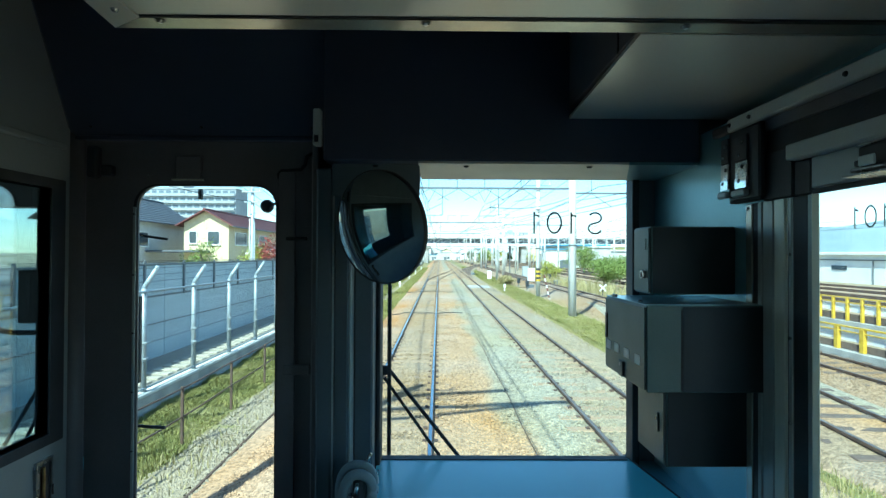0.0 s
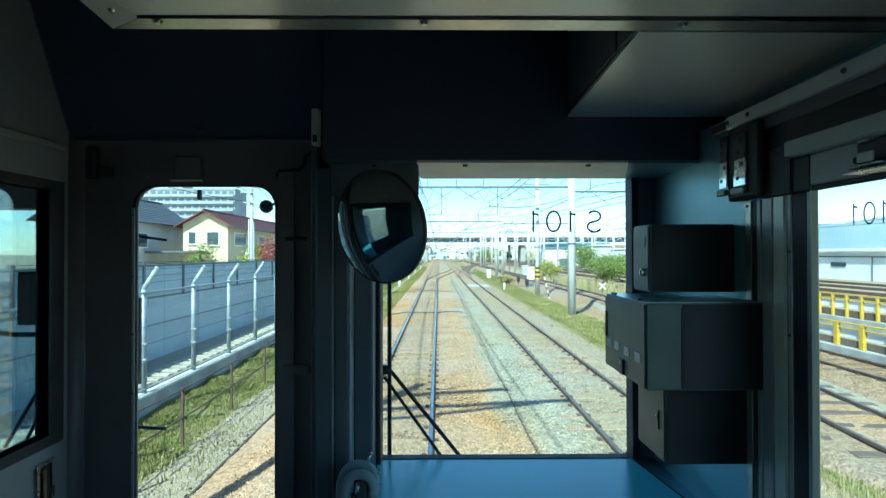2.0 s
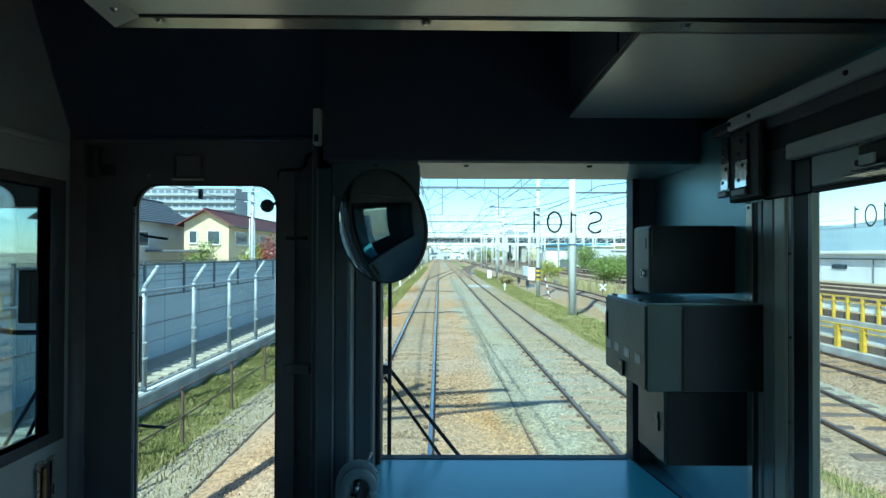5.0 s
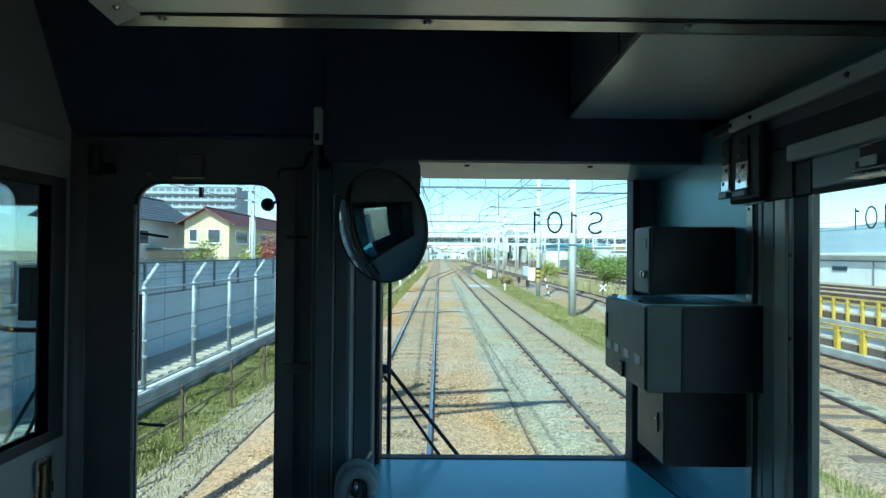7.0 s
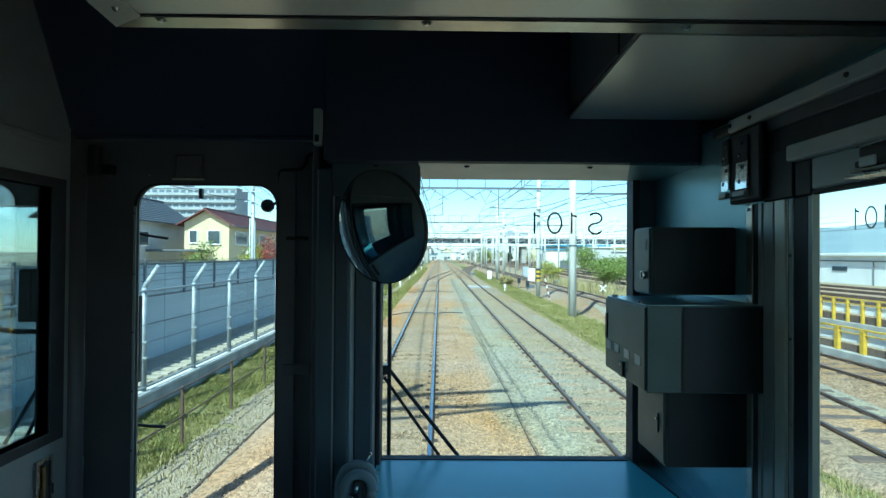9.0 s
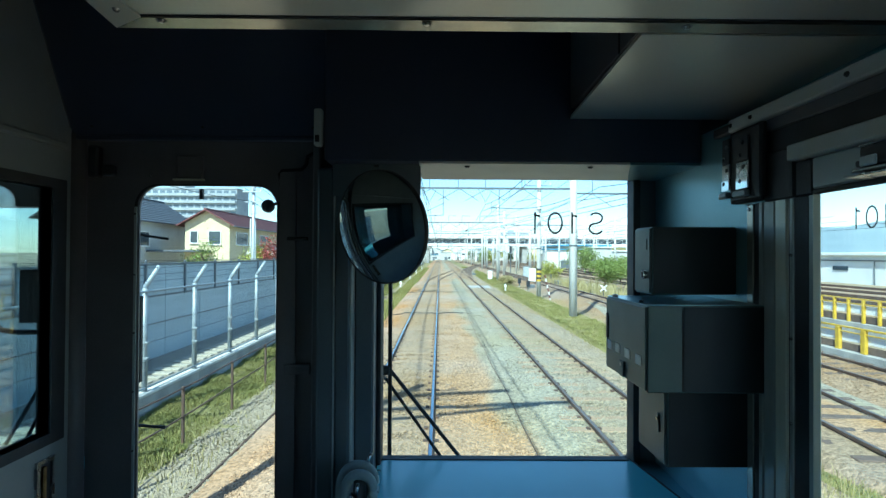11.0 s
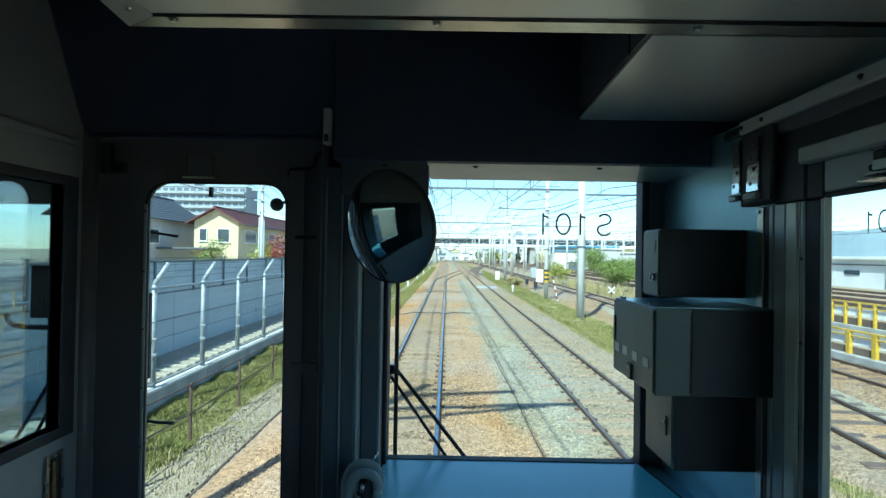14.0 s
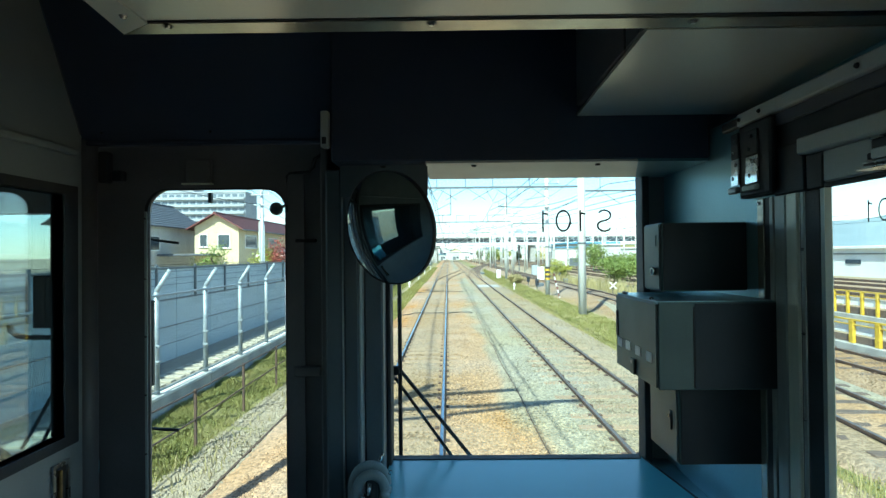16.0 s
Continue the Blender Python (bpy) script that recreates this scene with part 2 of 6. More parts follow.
def ballast_mat():
    """Crushed stone: rust-brown beside the own track, paler grey fill between the tracks, in uneven bands."""
    m = bpy.data.materials.new("track_ballast")
    m.use_nodes = True
    n, l = m.node_tree.nodes, m.node_tree.links
    b = n["Principled BSDF"]
    b.inputs["Roughness"].default_value = 0.95
    co = n.new("ShaderNodeTexCoord")
    sep = n.new("ShaderNodeSeparateXYZ")
    l.new(co.outputs["Object"], sep.inputs[0])
    mp = n.new("ShaderNodeMapping")
    mp.inputs["Scale"].default_value = (1, 0.25, 1)
    l.new(co.outputs["Object"], mp.inputs[0])
    wob = n.new("ShaderNodeTexNoise")
    wob.inputs["Scale"].default_value, wob.inputs["Detail"].default_value = 0.85, 8
    l.new(mp.outputs[0], wob.inputs[0])
    ma = n.new("ShaderNodeMath")
    ma.operation = "MULTIPLY_ADD"
    ma.inputs[1].default_value = 2.6
    l.new(wob.outputs[0], ma.inputs[0])
    l.new(sep.outputs["X"], ma.inputs[2])
    mr = n.new("ShaderNodeMapRange")
    mr.inputs[1].default_value, mr.inputs[2].default_value = -3.0 + 1.3, 9.0 + 1.3
    l.new(ma.outputs[0], mr.inputs[0])
    ramp = n.new("ShaderNodeValToRGB")
    stops = [(0.0, (0.47, 0.285, 0.148)), (0.09, (0.47, 0.285, 0.148)), (0.15, (0.345, 0.245, 0.142)), (0.23, (0.330, 0.235, 0.138)),
             (0.265, (0.42, 0.285, 0.170)), (0.315, (0.44, 0.295, 0.170)), (0.350, (0.360, 0.312, 0.218)), (0.42, (0.360, 0.328, 0.236)), (0.48, (0.325, 0.270, 0.175)),
             (0.56, (0.335, 0.268, 0.165)), (0.72, (0.36, 0.27, 0.165)), (1.0, (0.36, 0.235, 0.125))]
    while len(ramp.color_ramp.elements) < len(stops):
        ramp.color_ramp.elements.new(0.5)
    for e, (p, c) in zip(ramp.color_ramp.elements, stops):
        e.position, e.color = p, (*c, 1)
    l.new(mr.outputs[0], ramp.inputs[0])
    vor = n.new("ShaderNodeTexVoronoi")
    vor.inputs["Scale"].default_value = 27
    vor.inputs["Randomness"].default_value = 1.0
    l.new(co.outputs["Object"], vor.inputs[0])
    hsv = n.new("ShaderNodeHueSaturation")
    vr = n.new("ShaderNodeMapRange")
    sepc = n.new("ShaderNodeSeparateColor")
    l.new(vor.outputs["Color"], sepc.inputs[0])
    vr.inputs[3].default_value, vr.inputs[4].default_value = 0.50, 1.14
    l.new(sepc.outputs[0], vr.inputs[0])
    l.new(vr.outputs[0], hsv.inputs["Value"])
    l.new(ramp.outputs[0], hsv.inputs["Color"])
    big = n.new("ShaderNodeTexNoise")
    big.inputs["Scale"].default_value, big.inputs["Detail"].default_value = 0.16, 4
    l.new(co.outputs["Object"], big.inputs[0])
    st = n.new("ShaderNodeMapRange")
    st.inputs[1].default_value, st.inputs[2].default_value, st.inputs[3].default_value, st.inputs[4].default_value = 0.36, 0.64, 0.72, 1.22
    l.new(big.outputs[0], st.inputs[0])
    l.new(st.outputs[0], hsv.inputs["Saturation"])
    l.new(hsv.outputs[0], b.inputs["Base Color"])
    bp = n.new("ShaderNodeBump")
    bp.inputs["Strength"].default_value, bp.inputs["Distance"].default_value = 0.6, 0.022
    bp.invert = True
    l.new(vor.outputs["Distance"], bp.inputs["Height"])
    l.new(bp.outputs[0], b.inputs["Normal"])
    return m


BALLAST = ballast_mat()


# ---- building helpers ----
def thing(name, loc, label, category, group="", kind=""):
    ob = new(name)
    ob.empty_display_size = 0.1
    ob.location = loc
    return tagged(ob, label, category, group, kind)


def origin(ob):
    v = Vector((0, 0, 0))
    while ob:
        v += Vector(ob.location)
        ob = ob.parent
    return v


def part(name, bm, material, parent=None, label="", kind="", smooth=False):
    """Links a bmesh, made in world metres, as one mesh object (under its thing)."""
    if parent:
        bmesh.ops.translate(bm, vec=-origin(parent), verts=bm.verts)
    me = bpy.data.meshes.new(name)
    bm.to_mesh(me)
    bm.free()
    if smooth:
        me.polygons.foreach_set("use_smooth", [True] * len(me.polygons))
    me.materials.append(material)
    ob = new(name, me)
    ob.parent = parent
    return tagged(ob, label, "", "", kind)


def raw(name, verts, faces, material, parent=None, label="", category="", kind=""):
    me = bpy.data.meshes.new(name)
    if parent:
        o = origin(parent)
        verts = [(v[0] - o.x, v[1] - o.y, v[2] - o.z) for v in verts]
    me.from_pydata(verts, [], faces)
    me.materials.append(material)
    ob = new(name, me)
    ob.parent = parent
    return tagged(ob, label, category, "", kind)


def twin(ob, dx=0.0, dy=0.0, dz=0.0):
    """A sibling on the same mesh, shifted."""
    o = new(ob.name, ob.data)
    o.parent = ob.parent
    o.location = Vector(ob.location) + Vector((dx, dy, dz))
    return o


def box(bm, x0, x1, y0, y1, z0, z1, bev=0.0, seg=1):
    m = Matrix.LocRotScale(((x0 + x1) / 2, (y0 + y1) / 2, (z0 + z1) / 2), None, (abs(x1 - x0), abs(y1 - y0), abs(z1 - z0)))
    vs = bmesh.ops.create_cube(bm, size=1.0, matrix=m)["verts"]
    if bev:
        es = list({e for v in vs for e in v.link_edges})
        bmesh.ops.bevel(bm, geom=es, offset=bev, segments=seg, profile=0.5, affect="EDGES")
    return bm


def tube(bm, p, q, r, n=8, r2=None):
    p, q = Vector(p), Vector(q)
    d = q - p
    m = Matrix.Translation((p + q) / 2) @ d.to_track_quat("Z", "Y").to_matrix().to_4x4()
    bmesh.ops.create_cone(bm, cap_ends=True, segments=n, radius1=r, radius2=r if r2 is None else r2, depth=d.length, matrix=m)
    return bm


def sweep(bm, pts, r, n=8):
    """A round bar along points, with joined rings."""
    pts = [Vector(p) for p in pts]
    rings = []
    for i, p in enumerate(pts):
        d = (pts[min(i + 1, len(pts) - 1)] - pts[max(i - 1, 0)]).normalized()
        q = d.to_track_quat("Z", "Y")
        rings.append([bm.verts.new(p + q @ Vector((r * math.cos(6.28319 * k / n), r * math.sin(6.28319 * k / n), 0))) for k in range(n)])
    for a, b in zip(rings, rings[1:]):
        for k in range(n):
            bm.faces.new((a[k], a[(k + 1) % n], b[(k + 1) % n], b[k]))
    bm.faces.new(rings[0][::-1])
    bm.faces.new(rings[-1])
    return bm


def B():
    return bmesh.new()


def prism(plan, z0, z1):
    """A plate of any outline (x, y), from z0 to z1."""
    bm = bmesh.new()
    lo, hi = ([bm.verts.new((x, y, z)) for x, y in plan] for z in (z0, z1))
    n = len(plan)
    bm.faces.new(lo[::-1])
    bm.faces.new(hi)
    for i in range(n):
        bm.faces.new((lo[i], lo[(i + 1) % n], hi[(i + 1) % n], hi[i]))
    bmesh.ops.recalc_face_normals(bm, faces=bm.faces)
    return bm


def slab(bm, axis, a0, a1, z0, z1, t0, t1, holes=()):
    """A wall across 'y' or along 'x' (its thin axis), from a0 to a1, with openings (a0, a1, z0, z1)."""
    xs = sorted({a0, a1, *(v for h in holes for v in h[:2])})
    zs = sorted({z0, z1, *(v for h in holes for v in h[2:])})
    inside = lambda x, z: any(h[0] < x < h[1] and h[2] < z < h[3] for h in holes)
    idx = [(i, j) for i in range(len(xs) - 1) for j in range(len(zs) - 1)
           if not inside((xs[i] + xs[i + 1]) / 2, (zs[j] + zs[j + 1]) / 2)]
    have, vs = set(idx), {}

    def vert(i, j, k):
        if (i, j, k) not in vs:
            t = (t0, t1)[k]
            vs[i, j, k] = bm.verts.new((xs[i], t, zs[j]) if axis == "y" else (t, xs[i], zs[j]))
        return vs[i, j, k]
    for i, j in idx:
        c = [(i, j), (i + 1, j), (i + 1, j + 1), (i, j + 1)]
        bm.faces.new([vert(*p, 0) for p in c])
        bm.faces.new([vert(*p, 1) for p in c[::-1]])
        for nb, (p, q) in zip(((i, j - 1), (i + 1, j), (i, j + 1), (i - 1, j)), zip(c, c[1:] + c[:1])):
            if nb not in have:
                bm.faces.new([vert(*p, 0), vert(*p, 1), vert(*q, 1), vert(*q, 0)])
    bmesh.ops.recalc_face_normals(bm, faces=bm.faces)
    return bm


def rounded(x0, x1, z0, z1, r, n=6):
    """Points of a rounded rectangle, from its right side's lower corner round."""
    out = []
    for cx, cz, a in ((x1 - r, z0 + r, -90), (x1 - r, z1 - r, 0), (x0 + r, z1 - r, 90), (x0 + r, z0 + r, 180)):
        for k in range(n + 1):
            t = radians(a + 90 * k / n)
            out.append((cx + r * math.cos(t), cz + r * math.sin(t)))
    return out


def ring(bm, outer, inner, y0, y1):
    """A frame between two outlines of equal count, from y0 to y1."""
    vs = [[bm.verts.new((x, y, z)) for x, z in o] for o, y in ((outer, y0), (inner, y0), (inner, y1), (outer, y1))]
    n = len(outer)
    for k in range(n):
        j = (k + 1) % n
        for a, b in zip(vs, vs[1:] + vs[:1]):
            bm.faces.new((a[k], a[j], b[j], b[k]))
    bmesh.ops.recalc_face_normals(bm, faces=bm.faces)
    return bm


def screw(parent, x, y, z, axis="y", r=0.006, material=None):
    bm = B()
    d = {"y": (0, -0.004, 0), "z": (0, 0, -0.004), "x": (-0.004, 0, 0)}[axis]
    p = Vector((x, y, z))
    tube(bm, p, p + Vector(d), r, 10, r * 0.7)
    return part("screw", bm, material or STEEL, parent)


# ---- cab: setting ----
# inner faces: right side x 0.68, left side x -2.04, windscreen y 1.72, floor z 1.15; the track's centre is x -0.68
def setting(name, bm, material, label, category):
    ob = part(name, bm, material)
    return tagged(ob, label, category, "", "structure")


FLOOR_Z = 1.15
setting("floor", box(B(), -2.08, 0.74, -6.5, 1.80, 1.02, FLOOR_Z), FLOORM, "dark grey lino floor of the cab and saloon", "floor")
setting("underframe", box(B(), -2.02, 0.68, -6.4, 1.70, 0.22, 1.018, 0.05), GALVDARK, "plain dark underframe of the carriage above the rails", "underframe")
bm = B()
box(bm, -2.08, 0.80, -6.5, 1.80, 3.34, 3.46)
setting("ceiling", bm, NAVY, "dark ceiling over the driving cab", "ceiling")
bm = B()
slab(bm, "y", -2.08, 0.74, FLOOR_Z, 3.34, 1.72, 1.79,
     [(-1.97, -1.256, 2.02, 2.795), (-1.03, -0.366, FLOOR_Z, 2.98), (-0.225, 0.618, 1.995, 2.94)])
setting("wall_front", bm, DOORGREY, "dark front wall of the cab with its window openings", "wall")
bm = B()
box(bm, 0.768, 0.80, -6.5, 1.72, 2.967, 3.34)
box(bm, 0.7405, 0.80, -6.5, 1.72, 2.93, 2.9665)
slab(bm, "x", -6.5, 1.72, FLOOR_Z, 2.966, 0.68, 0.74, [(0.06, 1.075, 1.95, 2.80), (-5.8, -4.5, 2.0, 2.9)])
setting("wall_right", bm, PANELBLUE, "blue-grey metal side wall of the cab with a side window", "wall")
bm = B()
slab(bm, "x", -6.5, 1.72, FLOOR_Z, 3.34, -2.08, -2.04, [(0.3, 1.2, 2.0, 2.8), (-5.8, -4.5, 2.0, 2.9)])
setting("wall_left", bm, DOORGREY, "side wall on the driver's side with a side window", "wall")
bm = B()
slab(bm, "y", -2.04, 0.68, FLOOR_Z, 3.34, -0.40, -0.36, [(-0.42, 0.28, 1.82, 2.80)])
setting("wall_back", bm, DOORGREY, "partition between the cab and the passenger saloon with windows", "wall")
setting("wall_end", box(B(), -2.08, 0.74, -6.56, -6.5, 1.02, 3.46), SALOON, "pale end wall of the passenger saloon", "wall")


def pane(name, x0, x1, y0, y1, z0, z1, label):
    ob = part(name, box(B(), x0, x1, y0, y1, z0, z1), GLASS)
    ob.visible_shadow = False
    return tagged(ob, label, "window", "", "structure")


win = pane("window_1", -0.222, 0.616, 1.752, 1.757, 1.998, 2.937, "clear front windscreen with a reversed sticker")
part("window_frame", ring(B(), rounded(-0.224, 0.617, 1.996, 2.939, 0.004, 3), rounded(-0.212, 0.606, 2.006, 2.927, 0.012, 3), 1.745, 1.765), BLACK, win)
win = pane("window_2", 0.702, 0.706, 0.06, 1.075, 1.95, 2.80, "side window of the cab with a reversed sticker")
win = pane("window_3", -1.968, -1.258, 1.752, 1.757, 2.023, 2.792, "driver's windscreen seen through the partition glass")
win = pane("window_4", -0.418, 0.278, -0.383, -0.379, 1.822, 2.798, "glass pane of the rear cab partition")


def strokes(bm, lines, m, width):
    """Flat pen strokes of even width along polylines given in the plane (x, z), placed by m."""
    for pts in lines:
        left, right = [], []
        for k, p in enumerate(pts):
            a, b = Vector(pts[max(k - 1, 0)]), Vector(pts[min(k + 1, len(pts) - 1)])
            d = (b - a).normalized()
            nrm = Vector((-d.y, d.x)) * width / 2
            for side, sg in ((left, 1), (right, -1)):
                q = Vector(p) + nrm * sg
                side.append([bm.verts.new(m @ Vector((q.x, t, q.y))) for t in (0.0, 0.0006)])
        for k in range(len(pts) - 1):
            for a, b, c, e in ((left[k][0], right[k][0], right[k + 1][0], left[k + 1][0]), (left[k][1], left[k + 1][1], right[k + 1][1], right[k][1]),
                               (left[k][0], left[k + 1][0], left[k + 1][1], left[k][1]), (right[k][0], right[k][1], right[k + 1][1], right[k + 1][0])):
                bm.faces.new((a, b, c, e))
    bmesh.ops.recalc_face_normals(bm, faces=bm.faces)


def sign_lines():
    """The characters S 1 0 1 in units of their height, read along +x."""
    arc = lambda cx, cz, rx, rz, a0, a1, n: [(cx + rx * math.cos(radians(a0 + (a1 - a0) * k / n)), cz + rz * math.sin(radians(a0 + (a1 - a0) * k / n))) for k in range(n + 1)]
    out = [arc(0, 0.735, 0.29, 0.235, 30, 250, 12) + arc(0, 0.255, 0.31, 0.250, 65, -155, 12)[1:]]
    for x in (1.105, 2.83):
        out += [[(x, 0.0), (x, 1.0)], [(x, 0.86), (x - 0.24, 0.80)]]
    out.append(arc(1.893, 0.5, 0.32, 0.47, 0, 360, 28))
    return out


w1, w2 = bpy.data.objects["window_1"], bpy.data.objects["window_2"]
bm = B()
strokes(bm, sign_lines(), Matrix.Translation((0.503, 1.7585, 2.7205)) @ Matrix.Rotation(radians(180), 4, "Z") @ Matrix.Scale(0.0695, 4), 0.085)
part("sticker_lettering", bm, INK, w1, "dark thin characters read from behind")
bm = B()
strokes(bm, sign_lines(), Matrix.Translation((0.7075, 0.8226, 2.6980)) @ Matrix.Rotation(radians(90), 4, "Z") @ Matrix.Diagonal((0.0362, 0.037, 0.037, 1)), 0.09)
part("sticker_lettering", bm, INK, w2, "dark thin characters read from behind")

# ---- cab: things on the front wall ----
# header box over the windscreen, its pale underside turned to the glass
hd = thing("header_box", (0.19, 1.57, 2.888), "dark navy header box over the windscreen", "overhead box")
part("casing", box(B(), -0.300, 0.677, 1.411, 1.718, 2.893, 3.335, 0.004), NAVY, hd)
part("casing_end", box(B(), 0.6775, 0.767, 1.412, 1.718, 2.9675, 3.335), NAVY, hd)
part("soffit", prism([(-0.055, 1.415), (0.4935, 1.415), (0.5895, 1.716), (-0.055, 1.716)], 2.887, 2.894), SOFFIT, hd, "pale painted underside")
part("end_plate", prism([(0.494, 1.415), (0.675, 1.415), (0.675, 1.716), (0.590, 1.716)], 2.886, 2.894), PANELBLUE, hd, "blue-grey end plate over the corner panel")
for x, y in ((0.072, 1.452), (0.400, 1.452), (-0.17, 1.452)):
    screw(hd, x, y, 2.887, "z", 0.008, BLACK)
bm = B()
box(bm, -0.285, -0.052, 1.458, 1.464, 2.806, 2.8925, 0.001)
vis = part("visor", bm, POSTBLUE)
tagged(vis, "grey blind strip hanging at the top of the windscreen", "visor")

# upper panel over the gangway door, leaning back towards the ceiling
bm = B()
vs = [bm.verts.new(p) for p in ((-1.04, 1.555, 2.978), (-0.301, 1.555, 2.978), (-0.301, 1.378, 3.335), (-1.04, 1.378, 3.335),
                                (-1.04, 1.60, 2.978), (-0.301, 1.60, 2.978), (-0.301, 1.60, 3.335), (-1.04, 1.60, 3.335))]
for f in ((0, 1, 2, 3), (5, 4, 7, 6), (4, 0, 3, 7), (1, 5, 6, 2), (4, 5, 1, 0), (3, 2, 6, 7)):
    bm.faces.new([vs[i] for i in f])
up = thing("upper_panel", (-0.67, 1.5, 2.978), "dark navy panel above the gangway door", "panel")
part("panel", bm, NAVY, up)
part("lower_trim", box(B(), -1.03, -0.305, 1.546, 1.562, 2.972, 2.984, 0.003), NAVY, up)
for x in (-0.98, -0.67, -0.36):
    screw(up, x, 1.541, 3.006, "y", 0.004, BLACK)
bm = B()
box(bm, -0.3250, -0.3045, 1.400, 1.425, 2.930, 3.0245, 0.003)
br = part("bracket", bm, CABGREY)
tagged(br, "pale metal catch plate on the header's edge", "bracket")
part("slot", box(B(), -0.320, -0.310, 1.395, 1.4002, 2.938, 2.955), BLACK, br)

# gangway door with its tall rounded window
door = thing("door_1", (-0.70, 1.62, FLOOR_Z), "closed dark gangway door with a tall rounded window", "door", "", "structure")
part("leaf", slab(B(), "y", -1.03, -0.366, FLOOR_Z + 0.005, 2.975, 1.605, 1.645, [(-0.915, -0.425, 1.60, 2.885)]), DOORGREY, door)
outl, inl = rounded(-0.920, -0.420, 1.595, 2.890, 0.004), rounded(-0.8745, -0.4745, 1.64, 2.847, 0.062)
part("window_frame", ring(B(), outl, inl, 1.597, 1.6045), DOORGREY, door)
part("gasket", ring(B(), rounded(-0.8865, -0.472, 1.63, 2.851, 0.066), rounded(-0.8770, -0.4742, 1.638, 2.8475, 0.062), 1.592, 1.5965), BLACK, door)
part("edge_strip", box(B(), -0.8862, -0.8775, 1.5885, 1.5918, 1.66, 2.785, 0.001), CABGREY, door, "thin worn metal edge strip")
pn = part("pane", box(B(), -0.914, -0.426, 1.628, 1.632, 1.601, 2.884), GLASS, door)
pn.visible_shadow = False
bm = B()
box(bm, -0.765, -0.690, 1.588, 1.606, 2.866, 2.935, 0.004)
part("cover_plate", bm, DOORGREY, door, "small cover plate over the window")
part("cover_lip", box(B(), -0.775, -0.685, 1.584, 1.600, 2.862, 2.867, 0.001), ALUDARK, door)
for x, z in ((-0.845, 2.876),):
    screw(door, x, 1.598, z, "y", 0.005)
for z in (2.764, 2.588, 2.42, 2.25, 2.08, 1.90):
    screw(door, -0.8818, 1.5885, z, "y", 0.003, BLACK)
bm = B()
sweep(bm, [(-0.470, 1.600, 2.78), (-0.470, 1.600, 2.885), (-0.462, 1.60, 2.893), (-0.405, 1.60, 2.897), (-0.392, 1.60, 2.912),
           (-0.388, 1.60, 2.935), (-0.372, 1.60, 2.945), (-0.350, 1.60, 2.945)], 0.005, 6)
part("seal", bm, BLACK, door, "stepped rubber seal")
part("hinge_plate", box(B(), -0.445, -0.385, 1.590, 1.606, 2.69, 2.70, 0.002), BLACK, door)
part("rail_bar", box(B(), -0.452, -0.372, 1.586, 1.606, 2.30, 2.33, 0.004), DOORGREY, door)
bm = B()
box(bm, -1.015, -0.985, 1.575, 1.606, 2.87, 2.96, 0.005)
box(bm, -0.978, -0.945, 1.580, 1.606, 2.875, 2.905, 0.004)
part("closer", bm, BLACK, door, "dark door catch")
# fittings outside the door's pane
bm = B()
bmesh.ops.create_uvsphere(bm, u_segments=16, v_segments=10, radius=0.021, matrix=Matrix.Translation((-0.538, 1.715, 2.800)))
tube(bm, (-0.52, 1.715, 2.805), (-0.476, 1.66, 2.812), 0.005)
lamp = part("marker_knob", bm, BLACK, door, "black ball on a stalk", smooth=True)
bm = B()
sweep(bm, [(-0.925, 1.66, 2.134), (-0.900, 1.675, 2.126), (-0.880, 1.68, 2.122), (-0.832, 1.68, 2.120)], 0.005, 6)
part("hook", bm, BLACK, door)
bm = B()
sweep(bm, [(-0.925, 1.66, 2.712), (-0.900, 1.675, 2.704), (-0.830, 1.68, 2.694)], 0.0045, 6)
part("hook", bm, BLACK, door)
part("clip", box(B(), -0.728, -0.718, 1.655, 1.67, 2.815, 2.846, 0.001), BLACK, door)
part("edge_bar", box(B(), -0.916, -0.899, 1.655, 1.67, 2.26, 2.52, 0.002), BLACK, door)

bm = B()
for k, (x, z, r) in enumerate(((-0.560, 2.768, 0.0022), (-0.548, 2.772, 0.0014), (-0.572, 2.761, 0.0016), (-0.583, 2.778, 0.0012), (-0.553, 2.757, 0.0011), (-0.61, 2.70, 0.0010), (-0.70, 2.745, 0.0011))):
    tube(bm, (x, 1.6325, z), (x + 0.0006 * k, 1.6335, z), r, 7)
part("dirt", bm, BLACK, door, "dried flecks of dirt on the glass")

# pillar between door and windscreen
pl = thing("pillar", (-0.27, 1.62, FLOOR_Z), "blue-grey stepped pillar beside the windscreen", "pillar", "", "structure")
part("post", box(B(), -0.360, -0.338, 1.545, 1.718, FLOOR_Z, 2.99, 0.004), DOORGREY, pl)
part("post", box(B(), -0.337, -0.292, 1.500, 1.718, FLOOR_Z, 2.888, 0.006), POSTBLUE, pl)
part("post", box(B(), -0.291, -0.2495, 1.520, 1.718, FLOOR_Z, 2.888, 0.005), POSTBLUE, pl)
part("trim_strip", box(B(), -0.2490, -0.2455, 1.530, 1.718, FLOOR_Z, 2.888, 0.001), CABGREY, pl, "thin pale edge strip")
part("trim_strip", box(B(), -0.2915, -0.2912, 1.499, 1.53, FLOOR_Z, 2.888), CABGREY, pl, "thin pale edge strip")
part("post", box(B(), -0.245, -0.190, 1.585, 1.718, FLOOR_Z, 2.888, 0.006), POSTBLUE, pl)
